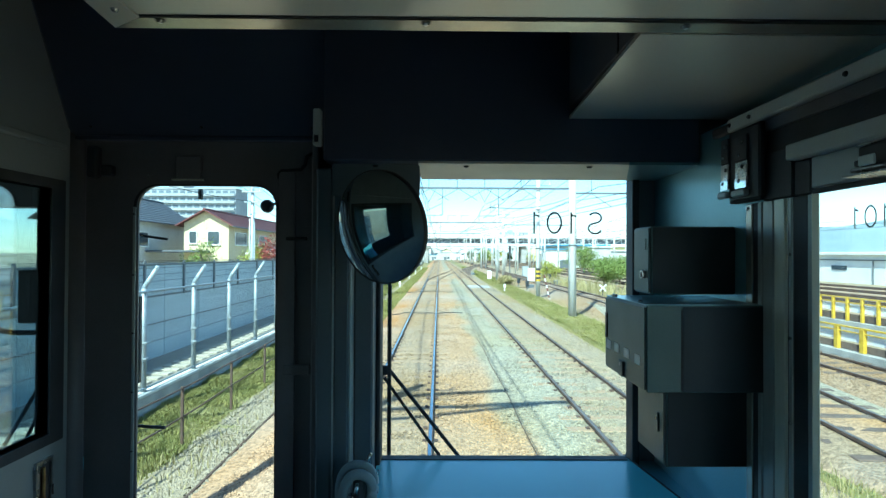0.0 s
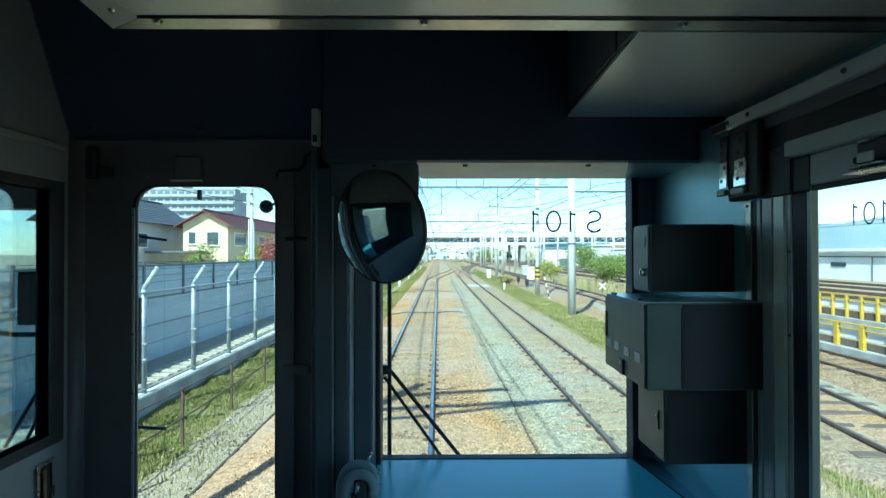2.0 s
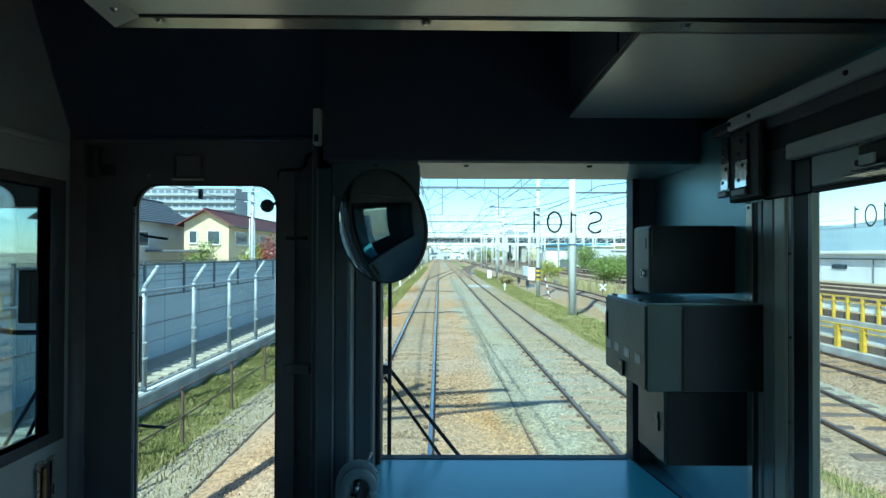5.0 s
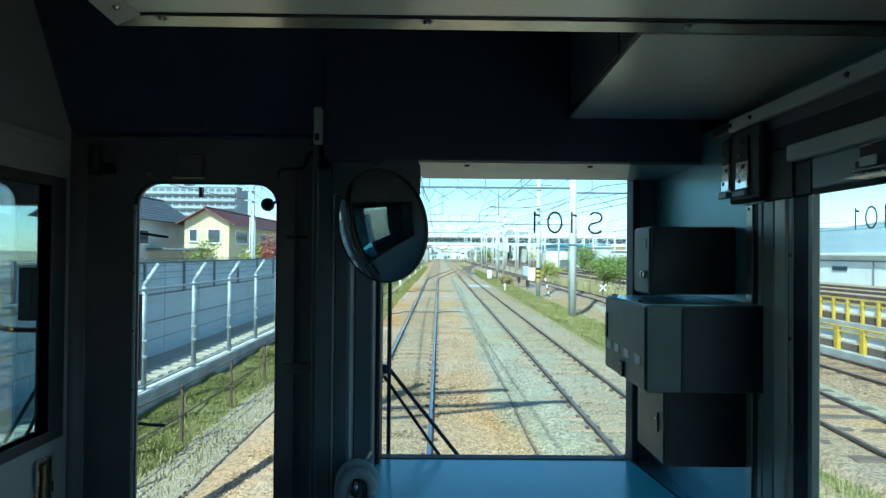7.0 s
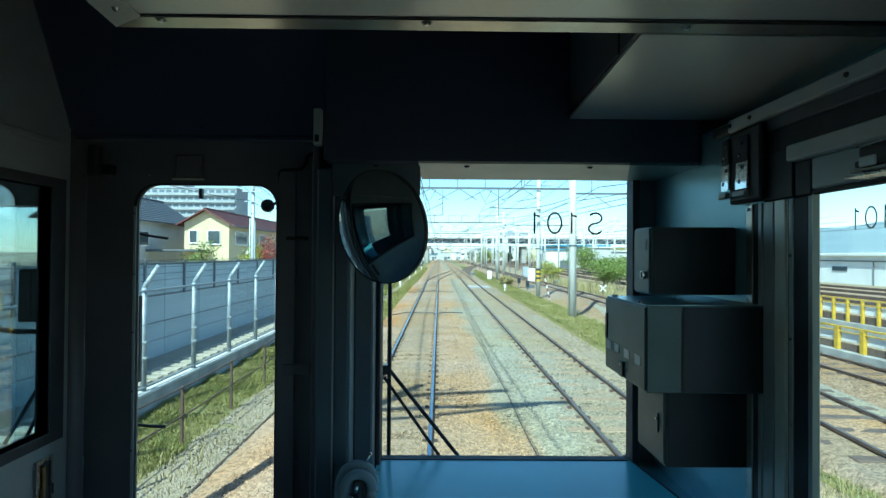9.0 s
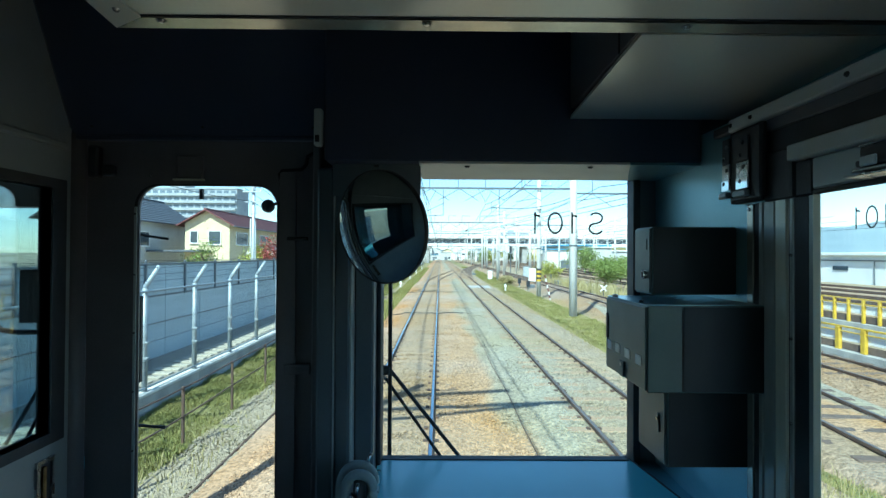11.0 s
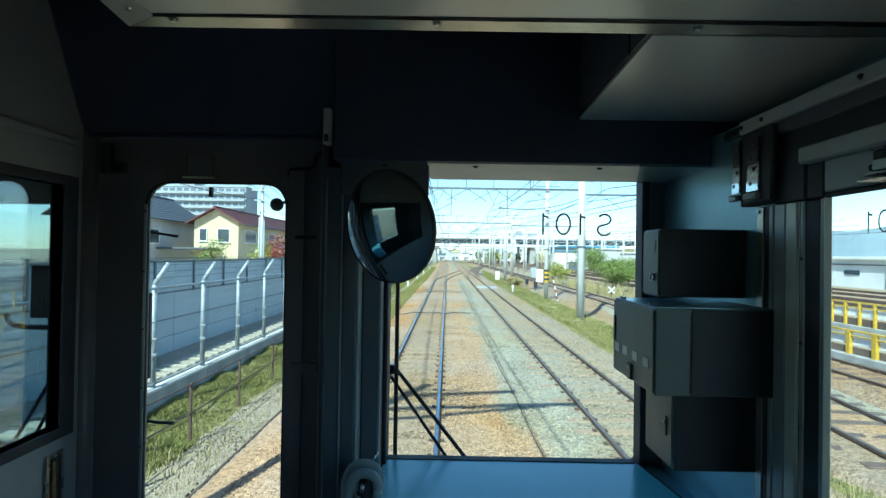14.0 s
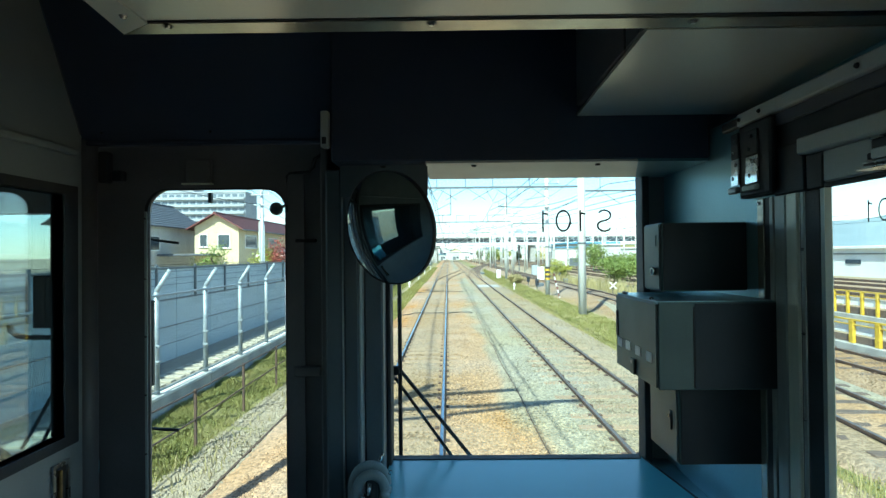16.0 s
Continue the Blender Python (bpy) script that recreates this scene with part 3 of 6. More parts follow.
part("seal", box(B(), -0.1895, -0.176, 1.66, 1.74, 2.0, 2.888, 0.003), BLACK, pl)
bm = B()
box(bm, 0.600, 0.622, 1.69, 1.745, 1.999, 2.886, 0.002)
part("seal", bm, BLACK, pl)

# convex mirror on its bracket
mir = thing("convex_mirror", (-0.148, 1.345, 2.7165), "round black-rimmed convex mirror hung before the windscreen", "mirror")
R, CAP = 0.1415, 0.025
turn = Matrix.Translation((-0.148, 1.345, 2.7165)) @ Matrix.Rotation(radians(-4), 4, "Y") @ Matrix.Rotation(radians(-36), 4, "Z") @ Matrix.Rotation(radians(97), 4, "X")
bm = B()
rings, N = [], 40
for i in range(11):
    rr = R * 0.985 * i / 10
    rings.append([bm.verts.new((rr * math.cos(6.28319 * k / N), rr * math.sin(6.28319 * k / N), CAP * (1 - (i / 10) ** 2))) for k in range(N if i else 1)])
for k in range(N):
    bm.faces.new((rings[0][0], rings[1][k], rings[1][(k + 1) % N]))
for a, b in zip(rings[1:], rings[2:]):
    for k in range(N):
        bm.faces.new((a[k], b[k], b[(k + 1) % N], a[(k + 1) % N]))
bm.transform(turn)
bmesh.ops.recalc_face_normals(bm, faces=bm.faces)
part("mirror_face", bm, MIRROR, mir, "bulging mirror glass", smooth=True)
bm = B()
prof = ((0.978, 0.000), (0.988, 0.002), (1.0, 0.001), (1.0, -0.012), (0.80, -0.030), (0.4, -0.040))
loops = [[bm.verts.new((R * s * math.cos(6.28319 * k / N), R * s * math.sin(6.28319 * k / N), z)) for k in range(N)] for s, z in prof]
for a, b in zip(loops, loops[1:]):
    for k in range(N):
        bm.faces.new((a[k], b[k], b[(k + 1) % N], a[(k + 1) % N]))
bm.faces.new(loops[-1])
bm.transform(turn)
bmesh.ops.recalc_face_normals(bm, faces=bm.faces)
part("rim", bm, BLACK, mir, "black plastic back and rim", smooth=True)
part("arm", sweep(B(), [(-0.145, 1.385, 2.70), (-0.15, 1.48, 2.70), (-0.17, 1.55, 2.72), (-0.205, 1.60, 2.73)], 0.009), BLACK, mir)

# ---- desk under the windscreen ----
desk = thing("cab_desk", (0.2, 1.55, FLOOR_Z), "blue-topped desk under the windscreen", "desk")
part("desk_top", prism([(-0.185, 1.16), (0.6705, 1.16), (0.5955, 1.719), (-0.185, 1.719)], 1.992, 2.014), DESKBLUE, desk, "smooth blue laminate top")
part("edge_strip", box(B(), -0.178, 0.592, 1.703, 1.719, 2.0142, 2.0165), BLACK, desk, "thin dark joint strip")
part("body", box(B(), -0.17, 0.55, 1.20, 1.715, FLOOR_Z, 1.992, 0.004), DOORGREY, desk)
part("side_ledge", prism([(0.676, 1.20), (0.679, 1.14), (0.679, 1.719), (0.605, 1.719)], 1.965, 2.006), PANELBLUE, desk, "darker ledge along the wall")
part("side_strip", prism([(0.6708, 1.162), (0.6758, 1.162), (0.6015, 1.719), (0.5958, 1.719)], 1.99, 2.0155), BLACK, desk)

grip = thing("hand_grip", (-0.205, 1.42, 1.99), "grey padded grip loop beside the desk", "grip")
def smoothed(pts, n=5):
    out = []
    for i in range(len(pts) - 1):
        p0, p1, p2, p3 = (Vector(pts[min(max(i + k, 0), len(pts) - 1)]) for k in (-1, 0, 1, 2))
        for j in range(n):
            f = j / n
            out.append(0.5 * (2 * p1 + (p2 - p0) * f + (2 * p0 - 5 * p1 + 4 * p2 - p3) * f ** 2 + (3 * p1 - p0 - 3 * p2 + p3) * f ** 3))
    return [tuple(v) for v in out] + [tuple(pts[-1])]


part("sleeve", sweep(B(), smoothed([(-0.257, 1.435, 1.93), (-0.2557, 1.435, 2.014), (-0.2538, 1.435, 2.056), (-0.2395, 1.435, 2.088), (-0.2125, 1.435, 2.101),
                                    (-0.184, 1.435, 2.094), (-0.1675, 1.435, 2.070), (-0.166, 1.435, 2.03)]), 0.0125, 12), GRIPGREY, grip, "soft grey sleeve", smooth=True)
part("sleeve", sweep(B(), smoothed([(-0.246, 1.412, 1.93), (-0.2435, 1.412, 2.02), (-0.2372, 1.412, 2.058), (-0.2206, 1.412, 2.081), (-0.1965, 1.412, 2.085),
                                    (-0.1745, 1.412, 2.071), (-0.1675, 1.412, 2.044), (-0.1716, 1.412, 2.01), (-0.174, 1.412, 1.96)]), 0.0130, 12), GRIPGREY, grip, "soft grey sleeve", smooth=True)
part("stud", tube(B(), (-0.192, 1.444, 2.095), (-0.1770, 1.446, 2.128), 0.0048, 10), CHROME, grip, smooth=True)
part("clasp", sweep(B(), [(-0.2055, 1.405, 2.066), (-0.2065, 1.400, 2.054), (-0.2085, 1.397, 2.040)], 0.0055, 10), CHROME, grip, smooth=True)
part("clasp", sweep(B(), [(-0.2245, 1.405, 2.040), (-0.219, 1.399, 2.031), (-0.208, 1.396, 2.022), (-0.198, 1.396, 2.020)], 0.0050, 10), CHROME, grip, smooth=True)
part("rod", tube(B(), (-0.208, 1.425, 1.93), (-0.203, 1.425, 2.072), 0.016, 12), BLACK, grip, "dark glossy rod inside the loop", smooth=True)
part("ring", sweep(B(), [(-0.1545 + 0.005 * math.cos(k * 0.7), 1.425, 2.0855 + 0.006 * math.sin(k * 0.7)) for k in range(8)], 0.0014, 6), CHROME, grip, smooth=True)
part("base", box(B(), -0.262, -0.186, 1.38, 1.50, 1.88, 1.94, 0.006), POSTBLUE, grip)

# wiper outside the windscreen
wp = thing("wiper", (-0.17, 1.80, 1.96), "black windscreen wiper parked upright outside the glass", "wiper")
part("blade", box(B(), -0.1665, -0.1535, 1.785, 1.800, 1.96, 2.66, 0.003), BLACK, wp)
part("arm", tube(B(), (-0.162, 1.806, 2.272), (0.072, 1.815, 1.98), 0.0065), BLACK, wp)
part("arm", tube(B(), (-0.178, 1.806, 2.246), (0.010, 1.815, 1.98), 0.0055), BLACK, wp)
part("joint", box(B(), -0.186, -0.155, 1.798, 1.815, 2.255, 2.285, 0.004), BLACK, wp)

# ---- equipment boxes on the right wall ----
def wall_box(label, x0, y0, y1, z0, z1, wide=False):
    t = thing("equipment_box", (0.6, (y0 + y1) / 2, z0), label, "equipment box", "equipment boxes on the cab wall")
    part("body", box(B(), x0 + 0.004, 0.679, y0, y1, z0, z1, 0.0025, 2), BOXGREEN, t)
    part("cover", box(B(), x0, x0 + 0.003, y0 + 0.004, y1 - 0.004, z0 + 0.004, z1 - 0.004, 0.001), BOXGREEN, t)
    # thin dark sheet over the front, painting in its shade
    part("front_panel", box(B(), 0.508 if wide else x0 + 0.008, 0.678, y0 - 0.0022, y0 - 0.0002, z0 + 0.003, z1 - 0.003), BOXSHADE, t, "nearly black sheet painting shade onto the box front")
    return t


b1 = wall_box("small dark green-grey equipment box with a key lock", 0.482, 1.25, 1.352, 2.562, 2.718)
part("lock", tube(B(), (0.484, 1.278, 2.607), (0.474, 1.278, 2.607), 0.010, 14), STEEL, b1)
part("keyhole", box(B(), 0.4725, 0.4741, 1.276, 1.280, 2.600, 2.613), BLACK, b1)
part("label_plate", box(B(), 0.4805, 0.4822, 1.27, 1.30, 2.665, 2.690), BOXGREEN, b1)
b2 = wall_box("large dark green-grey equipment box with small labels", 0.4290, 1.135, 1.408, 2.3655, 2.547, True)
part("seam", box(B(), 0.505, 0.507, 1.1335, 1.137, 2.370, 2.538), BLACK, b2)
for y, z in ((1.375, 2.428), (1.314, 2.4295), (1.2465, 2.428), (1.1779, 2.427)):
    part("label_plate", box(B(), 0.4278, 0.4292, y - 0.0165, y + 0.0165, z - 0.0105, z + 0.0105), LABELM, b2)
part("latch", box(B(), 0.4235, 0.4292, 1.262, 1.290, 2.370, 2.4055, 0.001), BOXGREEN, b2)
part("latch_pin", tube(B(), (0.4236, 1.276, 2.398), (0.4222, 1.276, 2.398), 0.004, 10), STEEL, b2)
part("slot", box(B(), 0.4265, 0.4292, 1.387, 1.399, 2.443, 2.505), BLACK, b2)
for y in (1.36, 1.375, 1.19):
    part("bolt", tube(B(), (0.440, y, 2.5485), (0.440, y, 2.554), 0.005, 8), STEEL, b2)
part("top_tray", box(B(), 0.432, 0.678, 1.138, 1.405, 2.5472, 2.5486), PANELBLUE, b2, "pale blue-grey lid")
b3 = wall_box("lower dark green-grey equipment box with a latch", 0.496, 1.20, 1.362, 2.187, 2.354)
part("latch", box(B(), 0.4925, 0.4962, 1.228, 1.240, 2.255, 2.297, 0.001), BOXGREEN, b3)
part("latch_pin", tube(B(), (0.493, 1.234, 2.285), (0.490, 1.234, 2.285), 0.004, 10), STEEL, b3)

# ---- right side: window post, header rails, bracket, lamp ----
po = thing("window_post", (0.66, 1.1, FLOOR_Z), "ribbed metal post between corner panel and side window", "post", "", "structure")
for x0, y0, y1, m, lab in ((0.676, 1.176, 1.201, ALU, "bright thin strip"), (0.678, 1.1535, 1.1755, BLACK, ""), (0.674, 1.138, 1.153, POSTGREY, "thin grey metal strip"),
                           (0.678, 1.133, 1.1375, BLACK, ""), (0.673, 1.097, 1.1325, POSTGREY, "grey metal strip"), (0.678, 1.0935, 1.0965, BLACK, ""),
                           (0.672, 1.058, 1.093, POSTMETAL, "olive metal strip"), (0.678, 1.0545, 1.0575, BLACK, ""), (0.6755, 1.042, 1.054, POSTGREY, "dull metal strip"),
                           (0.678, 1.000, 1.0415, BLACK, ""), (0.6765, 0.9850, 0.9995, POSTGREY, ""), (0.6775, 0.9785, 0.9845, BLACK, "")):
    part("strip", box(B(), x0, 0.6795, y0, y1, FLOOR_Z, 2.764, 0.002), m, po, lab)
part("strip", prism([(0.670, 0.9767), (0.678, 0.9712), (0.6795, 0.9712), (0.6795, 0.9782), (0.670, 0.9782)], FLOOR_Z, 2.764), ALUDARK, po, "pale bevelled window edge strip")
for z in (2.6536, 2.4932, 2.3313):
    screw(po, 0.675, 1.046, z, "x", 0.0035)
screw(po, 0.676, 1.191, 2.7535, "x", 0.004)
rail = thing("side_header", (0.66, 0.6, 2.80), "grey stepped header rail above the side window", "header rail", "", "structure")
# far end of the cover strip in black: the bracket's shadow painted in
part("end_cap", box(B(), 0.662, 0.679, 1.2405, 1.322, 2.934, 2.955, 0.003), BLACK, rail)
part("cover_strip", box(B(), 0.655, 0.679, -0.35, 1.240, 2.9305, 2.9590, 0.003), HEADERGREY, rail, "pale grey strip with screws")
part("band", box(B(), 0.667, 0.6795, -0.35, 1.115, 2.905, 2.930, 0.002), DOORGREY, rail)
part("recess", box(B(), 0.674, 0.6795, -0.35, 1.115, 2.8600, 2.9045), BLACK, rail)
part("bar", box(B(), 0.650, 0.679, -0.35, 1.023, 2.829, 2.8595, 0.003), HEADERGREY, rail, "pale grey bar")
part("panel", box(B(), 0.667, 0.6795, -0.35, 0.976, 2.772, 2.8285, 0.003), CABGREY, rail)
part("gasket", box(B(), 0.668, 0.6795, -0.30, 0.976, 2.7625, 2.7715, 0.002), BLACK, rail)
part("post_cap", box(B(), 0.664, 0.6795, 1.0232, 1.118, 2.7630, 2.8590, 0.003), BLACK, rail)
part("post_cap", box(B(), 0.667, 0.6795, 0.9765, 1.0228, 2.7630, 2.8285, 0.003), BLACK, rail)
part("post_cap", box(B(), 0.660, 0.6795, 1.1182, 1.240, 2.768, 2.9300, 0.003), BLACK, rail)
for y in (0.874, 1.149, 1.227):
    screw(rail, 0.655, y, 2.9450, "x", 0.005, BLACK)
bk = thing("hinge_bracket", (0.66, 1.24, 2.78), "black bracket with two perforated steel plates", "bracket")
part("block", box(B(), 0.646, 0.6598, 1.098, 1.2155, 2.769, 2.9225, 0.004), BLACK, bk)
for y0, y1, z0, z1 in ((1.1345, 1.1800, 2.795, 2.907), (1.2080, 1.2395, 2.797, 2.913)):
    zm = z0 + 0.058
    part("plate", box(B(), 0.6412, 0.6455, y0, y1, zm + 0.0005, z1, 0.002), BLACK, bk, "black drilled plate")
    pt = part("plate", box(B(), 0.6410, 0.6455, y0, y1, z0, zm, 0.002), STEEL, bk, "drilled steel plate")
    part("tip", box(B(), 0.6400, 0.6409, y0 + 0.001, y1 - 0.001, z0, z0 + 0.022), CHROME, pt, "bright bent end")
    for k, z in enumerate((z0 + 0.016, z0 + 0.045, z0 + 0.072, z0 + 0.097)):
        part("hole", tube(B(), (0.6412, (y0 + y1) / 2 + 0.006 * (-1) ** k, z), (0.6392, (y0 + y1) / 2 + 0.006 * (-1) ** k, z), 0.0045, 8), BLACK if k < 2 else STEEL, pt)
    part("foot", box(B(), 0.633, 0.6458, y0 - 0.003, y1 + 0.003, z0 - 0.018, z0 - 0.004, 0.003), CABGREY, bk)
lt = thing("reading_lamp", (0.66, 0.77, 2.80), "small dark lamp on the side window header", "lamp")
part("body", box(B(), 0.616, 0.6665, 0.690, 0.800, 2.783, 2.812, 0.004, 2), BLACK, lt)
part("lens", box(B(), 0.6115, 0.6155, 0.763, 0.795, 2.7815, 2.7968, 0.002), LENSPALE, lt, "pale frosted lamp lens")
part("clip", box(B(), 0.618, 0.6665, 0.8005, 0.811, 2.7835, 2.793, 0.002), BLACK, lt)
part("base", box(B(), 0.620, 0.6665, 0.680, 0.822, 2.7765, 2.7820, 0.002), STEEL, lt)
part("foot", box(B(), 0.616, 0.6665, 0.660, 0.832, 2.7705, 2.7735, 0.001), STEEL, lt)
part("spacer", box(B(), 0.632, 0.6665, 0.672, 0.815, 2.7737, 2.7763), BLACK, lt)
part("hood", box(B(), 0.618, 0.6665, 0.695, 0.806, 2.8125, 2.8160, 0.001), STEEL, lt)
# ---- overhead ----
cp = thing("ceiling_panel", (0.1, 0.3, 3.02), "grey ceiling panel with a screwed metal edge strip", "ceiling panel", "", "structure")
part("panel", box(B(), -0.500, 0.767, -0.355, 0.8635, 3.0262, 3.075, 0.003), CEILGREY, cp)
part("edge_strip", prism([(-0.5355, 0.9035), (0.767, 0.9085), (0.767, 0.8700), (-0.4745, 0.8640)], 3.0225, 3.030), ALU, cp, "scuffed bright edge strip")
part("edge_strip", prism([(-0.536, 0.9035), (-0.4752, 0.8640), (-0.4752, -0.355), (-0.505, -0.355), (-0.523, 0.79)], 3.0226, 3.030), CEILGREY, cp)
part("seam", box(B(), -0.474, 0.767, 0.8600, 0.8645, 3.0250, 3.0263), BLACK, cp)
for x, y in ((-0.4465, 0.872), (-0.0225, 0.875), (0.3987, 0.880)):
    part("screw_recess", tube(B(), (x, y, 3.0227), (x, y, 3.0221), 0.009, 12), BLACK, cp)
    screw(cp, x, y, 3.0223, "z", 0.0055)
screw(cp, -0.4957, 0.833, 3.0225, "z", 0.006)
screw(cp, -0.4957, 0.55, 3.0225, "z", 0.006)
bx = thing("overhead_locker", (0.5, 1.1, 3.005), "grey overhead locker joining header and side wall", "locker")
bm = box(B(), 0.336, 0.7675, 0.9100, 1.410, 3.0045, 3.0120)
for v in bm.verts:
    v.co.z += 0.0165 * (1.410 - v.co.y) / 0.50
part("underside", bm, CEILGREY, bx, "smooth grey underside")
part("side", box(B(), 0.336, 0.350, 0.912, 1.410, 3.031, 3.335, 0.002), DOORGREY, bx)
part("seam", box(B(), 0.334, 0.3362, 1.02, 1.026, 3.03, 3.30), BLACK, bx)

# ---- driver's partition ----
pt = thing("partition", (-1.055, 0.9, FLOOR_Z), "grey cab partition with a large glossy window", "partition", "", "structure")
part("panel", slab(B(), "x", -0.35, 1.545, FLOOR_Z, 3.00, -1.07, -1.04, [(0.2, 1.470, 2.168, 2.824)]), PARTGREY, pt)
bm = B()
prof = [(-0.35, 3.0), (1.546, 3.0), (1.380, 3.335), (-0.35, 3.335)]
va, vb = ([bm.verts.new((x, y, z)) for y, z in prof] for x in (-1.07, -1.045))
bm.faces.new(va)
bm.faces.new(vb[::-1])
for i in range(4):
    bm.faces.new((va[i], vb[i], vb[(i + 1) % 4], va[(i + 1) % 4]))
bmesh.ops.recalc_face_normals(bm, faces=bm.faces)
part("upper_panel", bm, PARTGREY, pt)
part("ledge", box(B(), -1.040, -1.022, -0.35, 1.51, 2.934, 2.953, 0.005, 2), PARTGREY, pt, "rounded ledge")
bm = slab(B(), "x", 0.17, 1.523, 2.14, 2.8505, -1.075, -1.035, [(0.2, 1.470, 2.168, 2.824)])
part("window_frame", bm, BLACK, pt)
pn = part("pane", box(B(), -1.058, -1.053, 0.2, 1.470, 2.168, 2.824), TINTED, pt)
pn.visible_shadow = False
part("post", tube(B(), (-1.045, 1.575, FLOOR_Z), (-1.045, 1.575, 2.99), 0.028, 16), DOORGREY, pt, smooth=True)
pull = part("pull_frame", slab(B(), "x", 1.421, 1.485, 1.925, 2.107, -1.040, -1.032, [(1.431, 1.475, 1.935, 2.097)]), STEEL, pt, "recessed door pull")
part("pull_cup", box(B(), -1.0398, -1.0375, 1.431, 1.475, 1.935, 2.097), BLACK, pull)
part("pull_bar", box(B(), -1.038, -1.028, 1.440, 1.452, 1.935, 2.090, 0.003), BRASS, pull, "worn brass pull bar")

# ---- driver's side behind the partition ----
dd = thing("driver_desk", (-1.55, 1.5, FLOOR_Z), "dark driver's desk behind the partition", "desk")
part("top", box(B(), -2.03, -1.09, 1.18, 1.718, 1.98, 2.018, 0.006), DESKBLUE, dd)
part("body", box(B(), -2.0, -1.1, 1.25, 1.715, FLOOR_Z, 1.979), DOORGREY, dd)
bm = B()
bmesh.ops.create_uvsphere(bm, u_segments=20, v_segments=12, radius=0.5, matrix=Matrix.LocRotScale((-1.36, 1.52, 2.055), None, (0.26, 0.20, 0.15)))
part("meter_hood", bm, BLACK, dd, "rounded black instrument hood", smooth=True)
db = part("driver_box", box(B(), -1.225, -1.10, 1.60, 1.715, 2.445, 2.600, 0.004), BLACK)
tagged(db, "dark box on the wall beside the driver's windscreen", "equipment box")
dp = part("pipe", sweep(B(), [(-1.34, 1.66, 2.45), (-1.335, 1.66, 2.43), (-1.315, 1.66, 2.415), (-1.28, 1.66, 2.41), (-1.10, 1.66, 2.41)], 0.008), BLACK)
tagged(dp, "bent black pipe beside the driver's windscreen", "pipe")
dw = thing("wiper", (-1.3, 1.80, 1.96), "black wiper outside the driver's windscreen", "wiper")
part("arm", tube(B(), (-1.265, 1.806, 2.285), (-1.42, 1.81, 2.02), 0.0065), BLACK, dw)
part("arm", tube(B(), (-1.25, 1.806, 2.245), (-1.36, 1.81, 2.02), 0.006), BLACK, dw)
part("joint", box(B(), -1.27, -1.235, 1.80, 1.812, 2.275, 2.292, 0.003), BLACK, dw)

# ---- saloon seats behind the camera, seen in the convex mirror ----
for x0, x1, back in ((-2.03, -1.55, -2.03), (0.20, 0.67, 0.55)):
    s = thing("bench_seat", ((x0 + x1) / 2, -3.0, FLOOR_Z), "long dark green moquette bench along the saloon wall", "bench", "saloon benches")
    part("seat", box(B(), x0, x1, -5.4, -1.0, 1.38, 1.55, 0.03, 2), SEATM, s)
    part("backrest", box(B(), back, back + 0.12, -5.4, -1.0, 1.5551, 1.98, 0.02, 2), SEATM, s)
    part("plinth", box(B(), x0 + 0.04, x1 - 0.04, -5.35, -1.05, FLOOR_Z, 1.379), DOORGREY, s)

# ---- outside: ground and tracks ----
rng = np.random.default_rng(7)
GZ = -0.42
bm = B()
bmesh.ops.create_grid(bm, x_segments=2, y_segments=2, size=4600, matrix=Matrix.Translation((0, 0, GZ)))
setting("ground", bm, GROUND, "flat open ground reaching to the horizon", "ground")


def strip(name, prof, y0, y1, n, material, label, category, rough_z=0.0):
    """A cross-section (x, z) drawn along the line, with uneven height."""
    ys = np.linspace(y0, y1, n + 1) if n < 40 else np.concatenate([np.arange(y0, 45, 0.5), np.linspace(45, y1, n)])
    verts, faces, m = [], [], len(prof)
    for y in ys:
        for k, (x, z) in enumerate(prof):
            dz = noise.noise(Vector((x * 1.3, y * 1.3, 3.1))) * rough_z if 0 < k < m - 1 else 0
            verts.append((x, y, z + dz))
    for i in range(len(ys) - 1):
        for k in range(m - 1):
            a = i * m + k
            faces.append((a, a + 1, a + m + 1, a + m))
    return raw(name, verts, faces, material, None, label, category, "structure")


prof = [(-3.08, GZ - 0.05), (-3.05, -0.335), (-2.5, -0.22), (-2.0, -0.085)] + [(-1.75 + 0.25 * i, -0.075) for i in range(25)] + \
       [(4.6, -0.12), (4.9, -0.24), (5.3, -0.30), (6.0, -0.33), (7.0, -0.33), (7.9, -0.30), (8.5, -0.20),
        (8.95, -0.08), (9.4, -0.075), (9.8, -0.075), (10.4, -0.075), (10.95, -0.085), (11.05, -0.16), (11.14, -0.3), (11.16, GZ - 0.05)]
strip("ballast", prof, -12, 330, 60, BALLAST, "rust-brown and grey crushed stone ballast under the tracks", "ballast", 0.035)
VERGE = [(-5.25, GZ - 0.08), (-5.2, -0.22), (-4.9, -0.23), (-4.6, -0.25), (-4.3, -0.29), (-4.0, -0.33), (-3.6, -0.37), (-3.2, -0.385), (-2.7, GZ - 0.02)]
INNER = [(4.86, -0.32), (5.05, -0.215), (5.5, -0.235), (6.0, -0.25), (6.5, -0.25), (6.9, -0.27), (7.2, -0.30), (7.4, -0.40)]
strip("verge", VERGE, -12, 330, 60, EARTH,
      "grassy earth verge between track and boundary wall", "verge", 0.09)
strip("inner_verge", INNER, -12, 330, 60, EARTH,
      "weedy earth strip between the second track and the siding", "verge", 0.10)
